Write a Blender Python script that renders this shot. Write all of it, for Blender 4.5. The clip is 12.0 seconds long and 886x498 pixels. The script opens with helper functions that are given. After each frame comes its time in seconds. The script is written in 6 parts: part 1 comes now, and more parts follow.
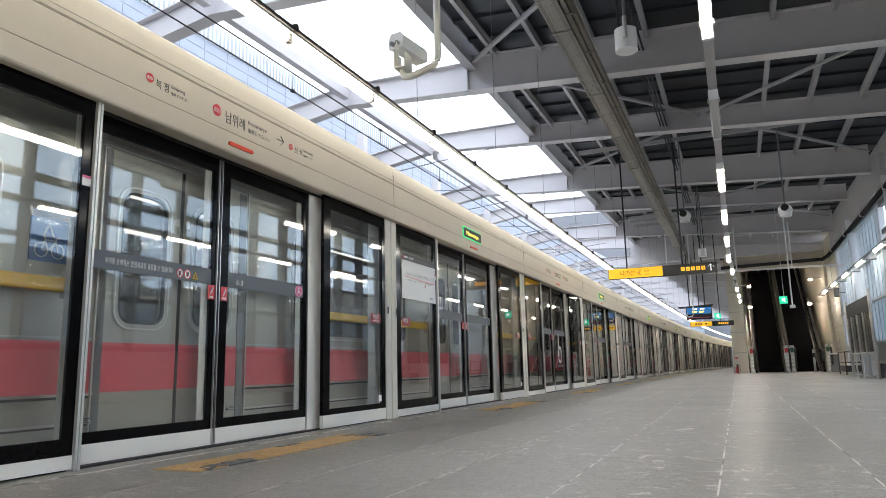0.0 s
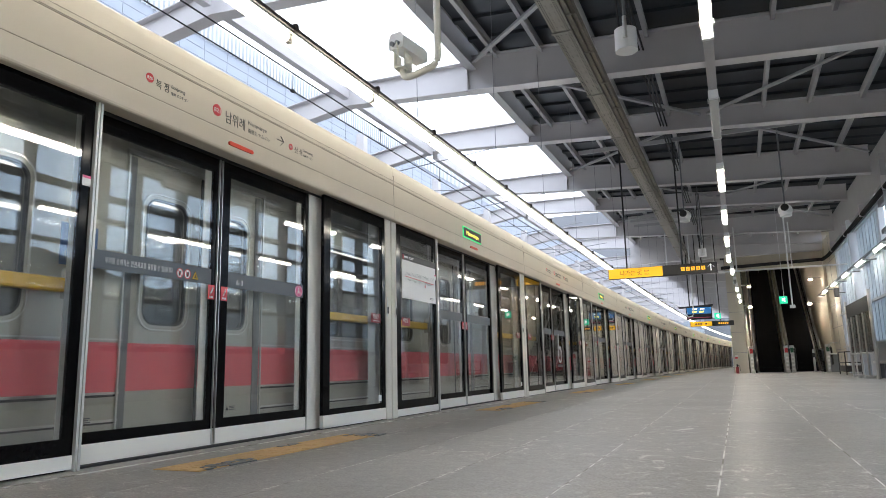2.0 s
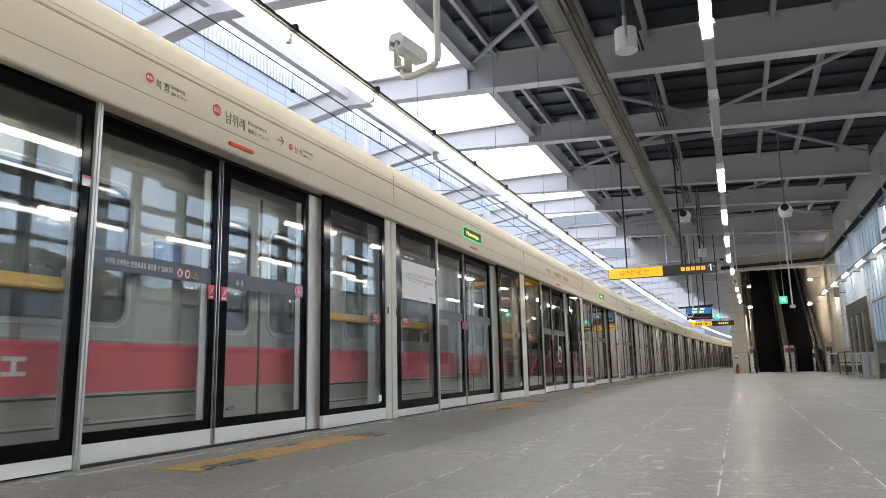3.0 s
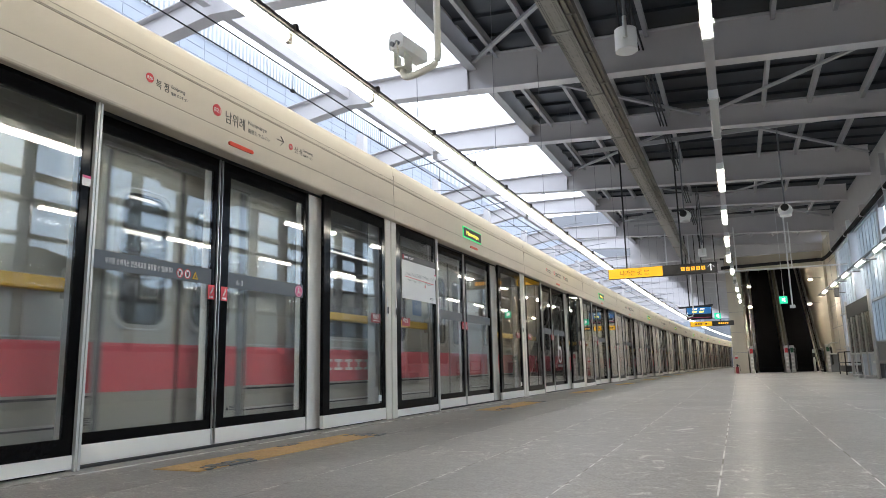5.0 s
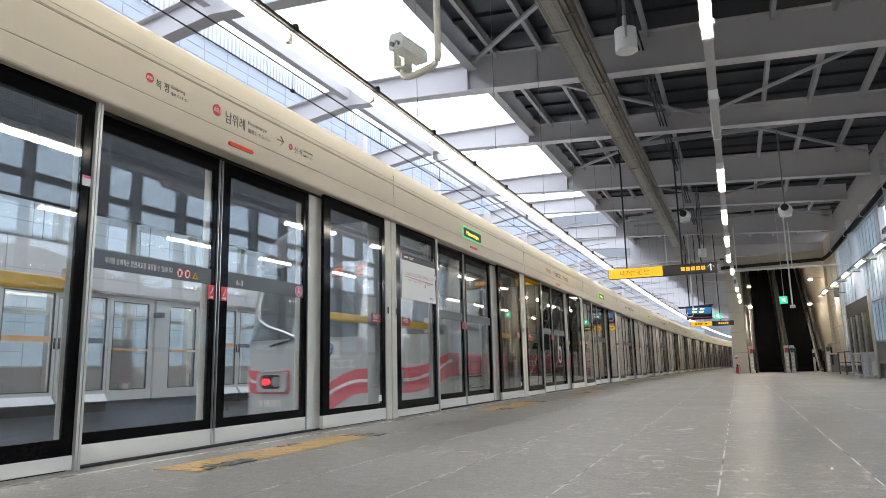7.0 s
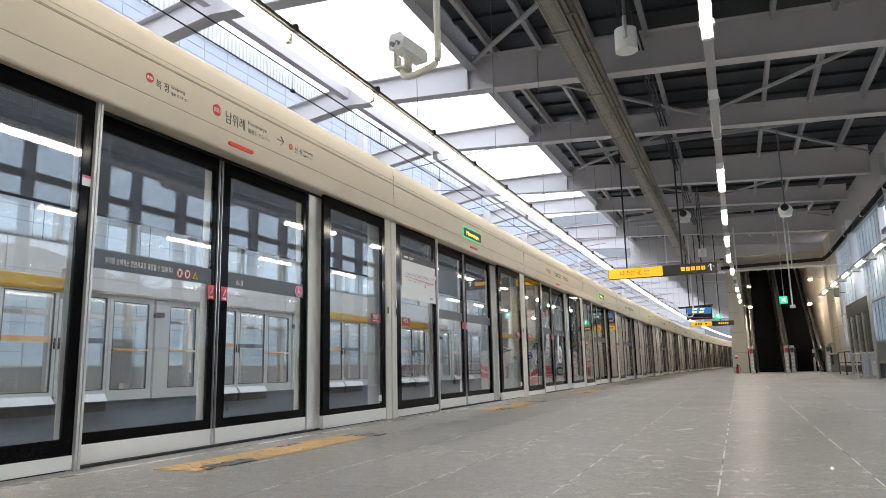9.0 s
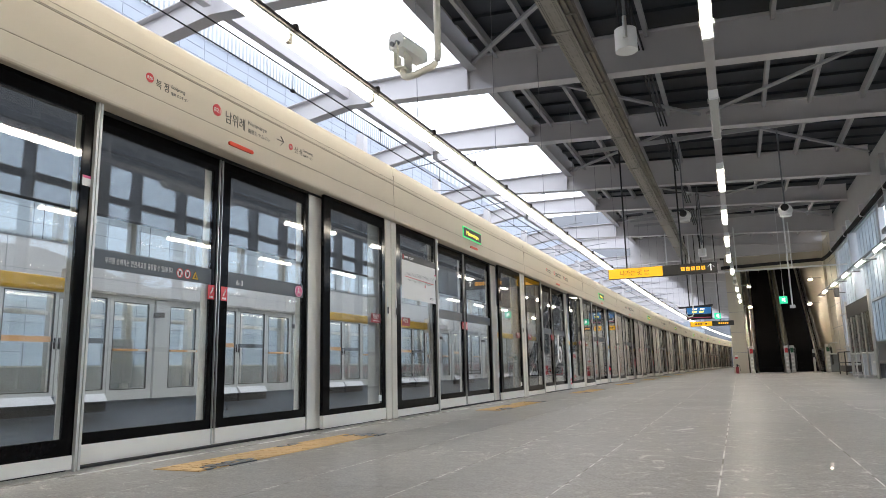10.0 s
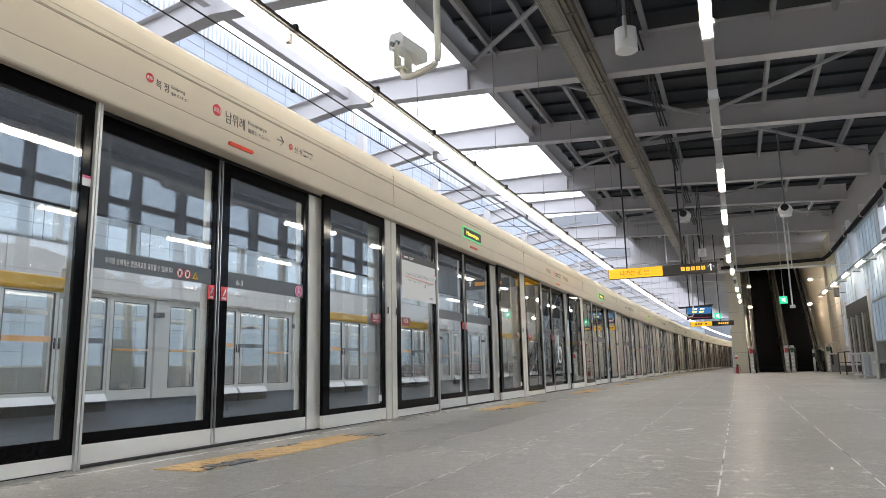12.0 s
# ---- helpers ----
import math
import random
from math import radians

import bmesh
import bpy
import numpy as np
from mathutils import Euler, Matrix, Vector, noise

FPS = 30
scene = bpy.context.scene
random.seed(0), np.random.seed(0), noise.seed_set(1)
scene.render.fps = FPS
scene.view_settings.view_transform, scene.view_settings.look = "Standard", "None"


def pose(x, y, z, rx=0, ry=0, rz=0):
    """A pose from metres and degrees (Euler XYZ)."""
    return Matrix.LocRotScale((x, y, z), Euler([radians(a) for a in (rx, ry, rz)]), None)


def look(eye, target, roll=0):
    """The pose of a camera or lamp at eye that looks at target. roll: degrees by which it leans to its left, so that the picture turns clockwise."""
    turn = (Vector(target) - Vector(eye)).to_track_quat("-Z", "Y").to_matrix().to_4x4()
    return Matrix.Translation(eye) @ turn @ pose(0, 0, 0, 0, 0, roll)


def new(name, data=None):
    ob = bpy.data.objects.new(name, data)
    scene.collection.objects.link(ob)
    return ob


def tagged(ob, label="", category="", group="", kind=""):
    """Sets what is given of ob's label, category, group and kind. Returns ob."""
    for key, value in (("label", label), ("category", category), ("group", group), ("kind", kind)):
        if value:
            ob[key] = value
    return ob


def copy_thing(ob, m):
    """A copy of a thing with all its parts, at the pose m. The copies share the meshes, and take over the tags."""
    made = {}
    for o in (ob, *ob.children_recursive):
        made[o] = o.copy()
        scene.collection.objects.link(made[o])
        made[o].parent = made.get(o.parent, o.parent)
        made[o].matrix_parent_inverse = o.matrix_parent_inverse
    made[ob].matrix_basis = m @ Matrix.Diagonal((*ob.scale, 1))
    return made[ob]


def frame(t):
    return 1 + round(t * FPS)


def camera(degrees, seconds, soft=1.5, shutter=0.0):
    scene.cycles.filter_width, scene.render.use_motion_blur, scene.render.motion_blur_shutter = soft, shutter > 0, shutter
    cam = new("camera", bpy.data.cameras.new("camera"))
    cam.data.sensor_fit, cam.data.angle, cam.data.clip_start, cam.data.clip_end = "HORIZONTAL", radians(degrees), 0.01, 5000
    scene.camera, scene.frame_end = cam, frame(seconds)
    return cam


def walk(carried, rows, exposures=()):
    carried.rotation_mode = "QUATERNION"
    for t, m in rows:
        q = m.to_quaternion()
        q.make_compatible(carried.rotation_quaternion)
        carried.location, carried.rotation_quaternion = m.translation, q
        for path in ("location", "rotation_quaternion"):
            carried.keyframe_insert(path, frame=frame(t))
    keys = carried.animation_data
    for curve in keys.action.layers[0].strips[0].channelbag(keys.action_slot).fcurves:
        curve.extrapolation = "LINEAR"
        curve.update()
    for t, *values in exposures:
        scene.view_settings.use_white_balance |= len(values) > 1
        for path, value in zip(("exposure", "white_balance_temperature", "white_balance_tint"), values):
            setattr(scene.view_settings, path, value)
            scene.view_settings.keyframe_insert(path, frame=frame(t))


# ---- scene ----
# camera: a phone resting half a metre above the platform floor
EYE = Vector((3.3556, 0.0, 0.4947))
YAW, TILT = 0.3997, 0.1737
AIM = Vector((-math.sin(YAW) * math.cos(TILT), math.cos(YAW) * math.cos(TILT), math.sin(TILT)))
cam = camera(65.99, 12.0, soft=0.5, shutter=0.5)
STAND = look(EYE, EYE + AIM * 10, -1.29)
walk(cam, [(0, STAND), (12, STAND)], exposures=[(0, 0.86, 6330, 11), (5.8, 0.86, 6330, 11), (7.0, 0.86, 6420, 11), (8.6, 0.87, 6550, 12), (12, 0.87, 6550, 12)])

# ---- light ----
SUN_ELEVATION, SUN_TURN = radians(48), radians(-60)
world = bpy.data.worlds.new("overcast_sky")
scene.world = world
world.use_nodes = True
wn, wl = world.node_tree.nodes, world.node_tree.links
wn.clear()
sky = wn.new("ShaderNodeTexSky")
sky.sky_type = "NISHITA"
sky.sun_disc = False
sky.sun_elevation, sky.sun_rotation = SUN_ELEVATION, SUN_TURN
sky.air_density, sky.dust_density, sky.ozone_density = 1.0, 4.0, 1.0
cloud = wn.new("ShaderNodeMix")
cloud.data_type = "RGBA"
cloud.inputs[0].default_value = 0.8
cloud.inputs[7].default_value = (11.2, 12.0, 13.3, 1)
wl.new(sky.outputs[0], cloud.inputs[6])
back = wn.new("ShaderNodeBackground")
back.inputs[1].default_value = 0.19
wl.new(cloud.outputs[2], back.inputs[0])
wl.new(back.outputs[0], wn.new("ShaderNodeOutputWorld").inputs[0])

sun_data = bpy.data.lights.new("sun", "SUN")
sun_data.energy, sun_data.angle, sun_data.color = 0.5, radians(25), (1.0, 0.97, 0.92)
sun = new("sun", sun_data)
sun.matrix_world = look((0, 0, 30), Vector((0, 0, 30)) - Vector((math.sin(SUN_TURN) * math.cos(SUN_ELEVATION), math.cos(SUN_TURN) * math.cos(SUN_ELEVATION), math.sin(SUN_ELEVATION))))


# ---- materials ----
def material(name, colour, rough=0.5, metal=0.0, vary=0.12, scale=3.0, bump=0.0, fine=60.0, stretch=(1, 1, 1), island=0.0, stain=0.0, streak=None, spec=0.5):
    """A painted, stone or metal surface: base colour with broad and fine variation, and relief."""
    m = bpy.data.materials.new(name)
    m.use_nodes = True
    n, l = m.node_tree.nodes, m.node_tree.links
    p = n["Principled BSDF"]
    p.inputs["Roughness"].default_value, p.inputs["Metallic"].default_value = rough, metal
    p.inputs["Specular IOR Level"].default_value = spec
    co = n.new("ShaderNodeTexCoord")
    mp = n.new("ShaderNodeMapping")
    mp.inputs["Scale"].default_value = stretch
    l.new(co.outputs["Object"], mp.inputs[0])
    broad, grain = n.new("ShaderNodeTexNoise"), n.new("ShaderNodeTexNoise")
    broad.inputs["Scale"].default_value, broad.inputs["Detail"].default_value = scale, 5
    grain.inputs["Scale"].default_value, grain.inputs["Detail"].default_value = fine, 3
    l.new(mp.outputs[0], broad.inputs[0]), l.new(mp.outputs[0], grain.inputs[0])
    add = n.new("ShaderNodeMath")
    add.operation = "ADD"
    l.new(broad.outputs[0], add.inputs[0]), l.new(grain.outputs[0], add.inputs[1])
    span = n.new("ShaderNodeMapRange")
    span.inputs[1].default_value, span.inputs[2].default_value = 0.6, 1.4
    span.inputs[3].default_value, span.inputs[4].default_value = 1 - vary, 1 + vary
    l.new(add.outputs[0], span.inputs[0])
    value = span.outputs[0]
    if island:
        info = n.new("ShaderNodeObjectInfo")
        rnd = n.new("ShaderNodeMapRange")
        rnd.inputs[3].default_value, rnd.inputs[4].default_value = 1 - island, 1 + island
        l.new(info.outputs["Random"], rnd.inputs[0])
        mul = n.new("ShaderNodeMath")
        mul.operation = "MULTIPLY"
        l.new(value, mul.inputs[0]), l.new(rnd.outputs[0], mul.inputs[1])
        value = mul.outputs[0]
    tint = n.new("ShaderNodeVectorMath")
    tint.operation = "SCALE"
    tint.inputs[0].default_value = colour
    l.new(value, tint.inputs["Scale"])
    out = tint.outputs[0]
    if streak:
        geo = n.new("ShaderNodeNewGeometry")
        smp = n.new("ShaderNodeMapping")
        smp.inputs["Scale"].default_value = streak[1]
        l.new(geo.outputs["Position"], smp.inputs[0])
        sn = n.new("ShaderNodeTexNoise")
        sn.inputs["Scale"].default_value, sn.inputs["Detail"].default_value = streak[2], 4
        l.new(smp.outputs[0], sn.inputs[0])
        cut = n.new("ShaderNodeMapRange")
        cut.inputs[1].default_value, cut.inputs[2].default_value = streak[3], streak[4]
        l.new(sn.outputs[0], cut.inputs[0])
        mx = n.new("ShaderNodeMix")
        mx.data_type = "RGBA"
        l.new(cut.outputs[0], mx.inputs[0]), l.new(out, mx.inputs[6])
        mx.inputs[7].default_value = (*streak[0], 1)
        out = mx.outputs[2]
        rr = n.new("ShaderNodeMapRange")
        rr.inputs[3].default_value, rr.inputs[4].default_value = rough, min(1, rough + 0.3)
        l.new(cut.outputs[0], rr.inputs[0]), l.new(rr.outputs[0], p.inputs["Roughness"])
    l.new(out, p.inputs["Base Color"])
    if bump:
        b = n.new("ShaderNodeBump")
        b.inputs["Strength"].default_value, b.inputs["Distance"].default_value = bump, 0.004
        l.new(grain.outputs[0], b.inputs["Height"]), l.new(b.outputs[0], p.inputs["Normal"])
    return m


def glowing(name, colour, strength):
    m = bpy.data.materials.new(name)
    m.use_nodes = True
    p = m.node_tree.nodes["Principled BSDF"]
    p.inputs["Base Color"].default_value = (*colour, 1)
    p.inputs["Emission Color"].default_value = (*colour, 1)
    p.inputs["Emission Strength"].default_value = strength
    return m


def glazing(name, tint, gain=1.0, rough=0.0, haze=0.0):
    """Clear sheet glass: straight-through light, and a mirror image that follows Fresnel's law."""
    m = bpy.data.materials.new(name)
    m.use_nodes = True
    n, l = m.node_tree.nodes, m.node_tree.links
    n.clear()
    clear, gloss, mix = n.new("ShaderNodeBsdfTransparent"), n.new("ShaderNodeBsdfGlossy"), n.new("ShaderNodeMixShader")
    clear.inputs[0].default_value = (*tint, 1)
    gloss.inputs["Roughness"].default_value = rough
    face, power, scale_up = n.new("ShaderNodeLayerWeight"), n.new("ShaderNodeMath"), n.new("ShaderNodeMath")
    face.inputs[0].default_value = 0.5
    power.operation, power.inputs[1].default_value = "POWER", 5.0
    scale_up.operation, scale_up.use_clamp = "MULTIPLY_ADD", True
    scale_up.inputs[1].default_value, scale_up.inputs[2].default_value = 0.72 * gain, 0.052 * gain
    l.new(face.outputs["Facing"], power.inputs[0]), l.new(power.outputs[0], scale_up.inputs[0]), l.new(scale_up.outputs[0], mix.inputs[0])
    l.new(clear.outputs[0], mix.inputs[1]), l.new(gloss.outputs[0], mix.inputs[2])
    last = mix.outputs[0]
    # diffuse veil: film on strips, added brightness on doors, reflected sky on cab
    if haze:
        veil, film = n.new("ShaderNodeBsdfDiffuse"), n.new("ShaderNodeMixShader")
        veil.inputs[0].default_value = (0.75, 0.78, 0.8, 1)
        film.inputs[0].default_value = haze
        l.new(last, film.inputs[1]), l.new(veil.outputs[0], film.inputs[2])
        last = film.outputs[0]
    l.new(last, n.new("ShaderNodeOutputMaterial").inputs[0])
    return m


BEIGE = material("beige_powder_coat", (0.615, 0.55, 0.45), 0.42, vary=0.03, scale=1.2, bump=0.05, fine=350)
gloss_coat = BEIGE.node_tree.nodes["Principled BSDF"]
gloss_coat.inputs["Coat Weight"].default_value, gloss_coat.inputs["Coat Roughness"].default_value = 0.09, 0.10
SEAM_TAN = material("shadowed_tan_seam", (0.29, 0.25, 0.195), 0.6)
POST = material("pale_aluminium_paint", (0.66, 0.625, 0.555), 0.4, vary=0.03, scale=1.5, bump=0.04, fine=300)
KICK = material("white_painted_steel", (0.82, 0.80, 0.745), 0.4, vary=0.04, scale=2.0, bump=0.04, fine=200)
BLACK = material("black_glass_border", (0.003, 0.003, 0.0035), 0.10, vary=0.1, spec=0.10)
DARK = material("dark_gap", (0.02, 0.02, 0.022), 0.7)
STEEL = material("brushed_stainless", (0.62, 0.62, 0.60), 0.28, 1.0, vary=0.08, fine=180, stretch=(1, 1, 0.05))
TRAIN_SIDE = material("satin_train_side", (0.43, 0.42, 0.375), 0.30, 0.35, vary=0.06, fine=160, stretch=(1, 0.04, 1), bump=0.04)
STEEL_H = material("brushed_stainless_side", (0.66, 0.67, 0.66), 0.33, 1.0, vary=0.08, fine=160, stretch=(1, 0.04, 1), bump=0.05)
GLASS = glazing("screen_door_glass", (0.965, 0.965, 0.94), 1.75, haze=0.006)
PANE = glazing("train_glass", (0.58, 0.58, 0.57), 1.2)
CLEAR = glazing("window_glass", (0.9, 0.93, 0.95), 1.2)
TINTED = glazing("blue_tinted_glass", (0.80, 0.87, 0.92), 1.2)
YELLOW = material("yellow_paint", (0.72, 0.44, 0.03), 0.4, vary=0.05)
TACTILE = material("yellow_tactile_tile", (0.61, 0.395, 0.17), 0.6, vary=0.15, scale=6, bump=0.2, stain=0.3)
RED = material("red_film", (0.62, 0.05, 0.06), 0.4, vary=0.04)
DARK_RED = material("dark_red_film", (0.30, 0.03, 0.035), 0.4, vary=0.04)
ORANGE_RED = material("red_lamp_cover", (0.75, 0.07, 0.03), 0.3, vary=0.03)
CRIMSON = material("pinkish_red_band", (0.70, 0.11, 0.14), 0.38, vary=0.05, scale=2)
PINK = material("pink_sticker", (0.75, 0.12, 0.28), 0.4, vary=0.03)
WHITE = material("white_print", (0.8, 0.8, 0.79), 0.45, vary=0.03)
INK = material("black_print", (0.03, 0.03, 0.03), 0.5, vary=0.05)
GREY_STRIP = material("slate_grey_film", (0.10, 0.115, 0.13), 0.4, vary=0.05)
PALE_BLUE = material("pale_blue_print", (0.30, 0.40, 0.50), 0.45, vary=0.04)
BLUE = material("blue_sticker", (0.02, 0.10, 0.32), 0.4, vary=0.04)


def granite():
    """Honed grey granite: mottled grain, broad stains, pale scuffs drawn across the walking line."""
    m = bpy.data.materials.new("honed_grey_granite")
    m.use_nodes = True
    n, l = m.node_tree.nodes, m.node_tree.links
    p = n["Principled BSDF"]
    geo, info = n.new("ShaderNodeNewGeometry"), n.new("ShaderNodeObjectInfo")

    def noise_at(scale, stretch, detail, rough, warp=0.0):
        mp, tx = n.new("ShaderNodeMapping"), n.new("ShaderNodeTexNoise")
        mp.inputs["Scale"].default_value = stretch
        tx.inputs["Scale"].default_value, tx.inputs["Detail"].default_value = scale, detail
        tx.inputs["Roughness"].default_value, tx.inputs["Distortion"].default_value = rough, warp
        l.new(geo.outputs["Position"], mp.inputs[0]), l.new(mp.outputs[0], tx.inputs[0])
        return tx.outputs[0]

    def span(src, a, b, c, d):
        r = n.new("ShaderNodeMapRange")
        r.inputs[1].default_value, r.inputs[2].default_value, r.inputs[3].default_value, r.inputs[4].default_value = a, b, c, d
        l.new(src, r.inputs[0])
        return r.outputs[0]

    def times(u, v):
        k = n.new("ShaderNodeMath")
        k.operation = "MULTIPLY"
        l.new(u, k.inputs[0]), l.new(v, k.inputs[1])
        return k.outputs[0]

    grain = times(span(noise_at(14, (1, 1, 1), 8, 0.8), 0.36, 0.64, 0.84, 1.16), span(noise_at(75, (1, 1, 1), 3, 0.7), 0.36, 0.64, 0.78, 1.22))
    stain = span(noise_at(0.6, (1, 1, 1), 5, 0.6), 0.35, 0.65, 0.85, 1.12)
    slab = span(info.outputs["Random"], 0, 1, 0.93, 1.07)
    value = times(times(grain, stain), slab)
    tint = n.new("ShaderNodeVectorMath")
    tint.operation = "SCALE"
    tint.inputs[0].default_value = (0.288, 0.276, 0.255)
    l.new(value, tint.inputs["Scale"])
    patch = span(noise_at(0.55, (1, 1, 1), 3, 0.5), 0.42, 0.58, 0.15, 1.0)
    drag = times(span(noise_at(3.0, (1.15, 1.0, 1), 10, 0.76, 1.8), 0.585, 0.625, 0, 0.85), patch)
    away = n.new("ShaderNodeMath")
    away.operation = "SUBTRACT"
    away.inputs[1].default_value = 0.5
    l.new(noise_at(2.3, (1.0, 1.1, 1), 6, 0.66, 1.6), away.inputs[0])
    dist = n.new("ShaderNodeMath")
    dist.operation = "ABSOLUTE"
    l.new(away.outputs[0], dist.inputs[0])
    fleck = times(times(span(dist.outputs[0], 0.002, 0.011, 0.75, 0.0), span(noise_at(3.2, (1, 1, 1), 4, 0.6), 0.535, 0.565, 0, 1)), patch)
    own, apart = n.new("ShaderNodeTexCoord"), n.new("ShaderNodeSeparateXYZ")
    l.new(own.outputs["Object"], apart.inputs[0])
    mid, far_off, chips = n.new("ShaderNodeMath"), n.new("ShaderNodeMath"), n.new("ShaderNodeMath")
    mid.operation, mid.inputs[1].default_value = "SUBTRACT", 0.3025
    far_off.operation = "ABSOLUTE"
    l.new(apart.outputs[0], mid.inputs[0]), l.new(mid.outputs[0], far_off.inputs[0])
    chip = times(span(far_off.outputs[0], 0.270, 0.299, 0.0, 1.0), span(noise_at(9, (1.4, 1, 1), 6, 0.75, 0.5), 0.55, 0.62, 0, 0.8))
    chips.operation, chips.use_clamp = "ADD", True
    l.new(fleck, chips.inputs[0]), l.new(chip, chips.inputs[1])
    top = n.new("ShaderNodeMath")
    top.operation, top.use_clamp = "ADD", True
    l.new(drag, top.inputs[0]), l.new(chips.outputs[0], top.inputs[1])
    mx = n.new("ShaderNodeMix")
    mx.data_type = "RGBA"
    l.new(top.outputs[0], mx.inputs[0]), l.new(tint.outputs[0], mx.inputs[6])
    mx.inputs[7].default_value = (0.66, 0.64, 0.60, 1)
    l.new(mx.outputs[2], p.inputs["Base Color"])
    l.new(span(stain, 0.86, 1.12, 0.36, 0.5), p.inputs["Roughness"])
    p.inputs["Specular IOR Level"].default_value = 0.22
    p.inputs["Coat Weight"].default_value, p.inputs["Coat Roughness"].default_value = 0.028, 0.018
    bp = n.new("ShaderNodeBump")
    bp.inputs["Strength"].default_value, bp.inputs["Distance"].default_value = 0.08, 0.003
    l.new(grain, bp.inputs["Height"]), l.new(bp.outputs[0], p.inputs["Normal"])
    return m


GRANITE = granite()
JOINT = material("worn_joint_mortar", (0.24, 0.225, 0.20), 0.8, vary=0.3, scale=4, streak=((0.72, 0.71, 0.68), (1.0, 1.6, 1), 3.0, 0.42, 0.56))
TRIM = material("satin_aluminium_trim", (0.62, 0.62, 0.60), 0.35, 0.4, vary=0.05)
BEAM = material("pale_blue_grey_steel_paint", (0.52, 0.505, 0.515), 0.5, vary=0.07, scale=1.5, bump=0.05, fine=90)
PURLIN = material("grey_steel_paint", (0.36, 0.36, 0.37), 0.5, vary=0.08, scale=2)
DECK = material("dark_roof_deck", (0.030, 0.036, 0.045), 0.5, vary=0.15, scale=2, stretch=(0.4, 2, 1))
TRAY = material("galvanised_tray", (0.26, 0.25, 0.225), 0.45, 0.6, vary=0.15, scale=6)
DUCT = material("stained_galvanised_duct", (0.17, 0.155, 0.13), 0.55, 0.4, vary=0.35, scale=5, stretch=(1, 0.3, 1))
CABLE = material("black_cable", (0.015, 0.015, 0.016), 0.6)
WALL = material("cream_wall_panel", (0.55, 0.505, 0.41), 0.45, vary=0.05, scale=1.2, bump=0.04)
MULLION = material("grey_mullion", (0.16, 0.17, 0.185), 0.45, vary=0.05)
WALL_FIN = material("mid_grey_wall_fin", (0.33, 0.34, 0.36), 0.45, vary=0.06)
GRIDWALL = material("pale_translucent_panel", (0.31, 0.35, 0.41), 0.5, vary=0.06, scale=0.8)
LOUVRE = material("pale_blue_louvre", (0.52, 0.55, 0.58), 0.5, vary=0.05)
GRIDLINE = material("grid_joint", (0.20, 0.22, 0.25), 0.6, vary=0.05)
CONCRETE = material("concrete", (0.30, 0.30, 0.29), 0.85, vary=0.2, scale=2.5, bump=0.3, fine=40)
BALLAST = material("track_bed", (0.16, 0.155, 0.15), 0.9, vary=0.35, scale=8, bump=0.6, fine=30)
PLATFORM_SIDE = material("blue_grey_platform_edge", (0.095, 0.118, 0.148), 0.85, spec=0.15, vary=0.45, scale=1.6, fine=14, stretch=(1, 0.35, 2))
WALL_BAR = material("pale_blue_wall_bar", (0.58, 0.63, 0.68), 0.45, vary=0.04)
GREY_INK = material("grey_print", (0.10, 0.10, 0.10), 0.5, vary=0.05)
OPP_FRAME = material("silver_white_frame", (0.46, 0.485, 0.485), 0.4, vary=0.04)
OPP_HEADER = material("pale_grey_header", (0.46, 0.48, 0.50), 0.45, vary=0.04, scale=1)
BEIGE_BAR = material("orange_push_bar", (0.62, 0.34, 0.14), 0.45, vary=0.06)
SIGN_DARK = material("dark_grey_sign", (0.055, 0.052, 0.05), 0.45, vary=0.06)
SIGN_YELLOW = glowing("lit_yellow_sign", (0.95, 0.50, 0.02), 0.40)
SIGN_NUM = glowing("lit_number_tile", (0.95, 0.42, 0.03), 0.7)
SIGN_WHITE = glowing("lit_white_print", (0.9, 0.9, 0.88), 0.8)
EXIT_GREEN = glowing("lit_green_sign", (0.02, 0.52, 0.28), 0.7)
SCREEN = glowing("lit_blue_screen", (0.03, 0.17, 0.42), 0.30)
EXIT_DIM = material("dark_green_panel", (0.02, 0.10, 0.05), 0.4)
LED_GREEN = glowing("led_green", (0.05, 0.65, 0.22), 0.6)
LED_YELLOW = glowing("led_yellow", (1.0, 0.85, 0.12), 1.3)
LED_ORANGE = glowing("led_orange", (1.0, 0.16, 0.02), 0.75)
LED_RED = glowing("tail_light_red", (1.0, 0.02, 0.03), 1.7)
TUBE = glowing("lit_tube", (1.0, 0.93, 0.77), 4.7)
TUBE_FAR = glowing("lit_far_tube", (1.0, 0.97, 0.92), 28.0)
TUBE_COOL = glowing("lit_panel_lamp", (1.0, 0.92, 0.77), 27.0)
TUBE_WALL = glowing("lit_wall_lamp", (1.0, 0.95, 0.84), 17.0)
WARM_LAMP = glowing("warm_downlight", (1.0, 0.86, 0.68), 170.0)
FROST = material("frosted_white_plastic", (0.72, 0.73, 0.74), 0.35, vary=0.03)
CREAM = material("cream_enamel", (0.66, 0.64, 0.57), 0.35, vary=0.04)
RUBBER = material("black_rubber", (0.014, 0.014, 0.015), 0.45)
BLACK_PIPE = material("black_pipe_lagging", (0.012, 0.012, 0.013), 0.8, spec=0.1)
RAIL_BROWN = material("dark_brown_rail", (0.04, 0.034, 0.031), 0.7, spec=0.1)
HEAD_BOARD = material("dark_head_board", (0.02, 0.023, 0.028), 0.55, spec=0.2)
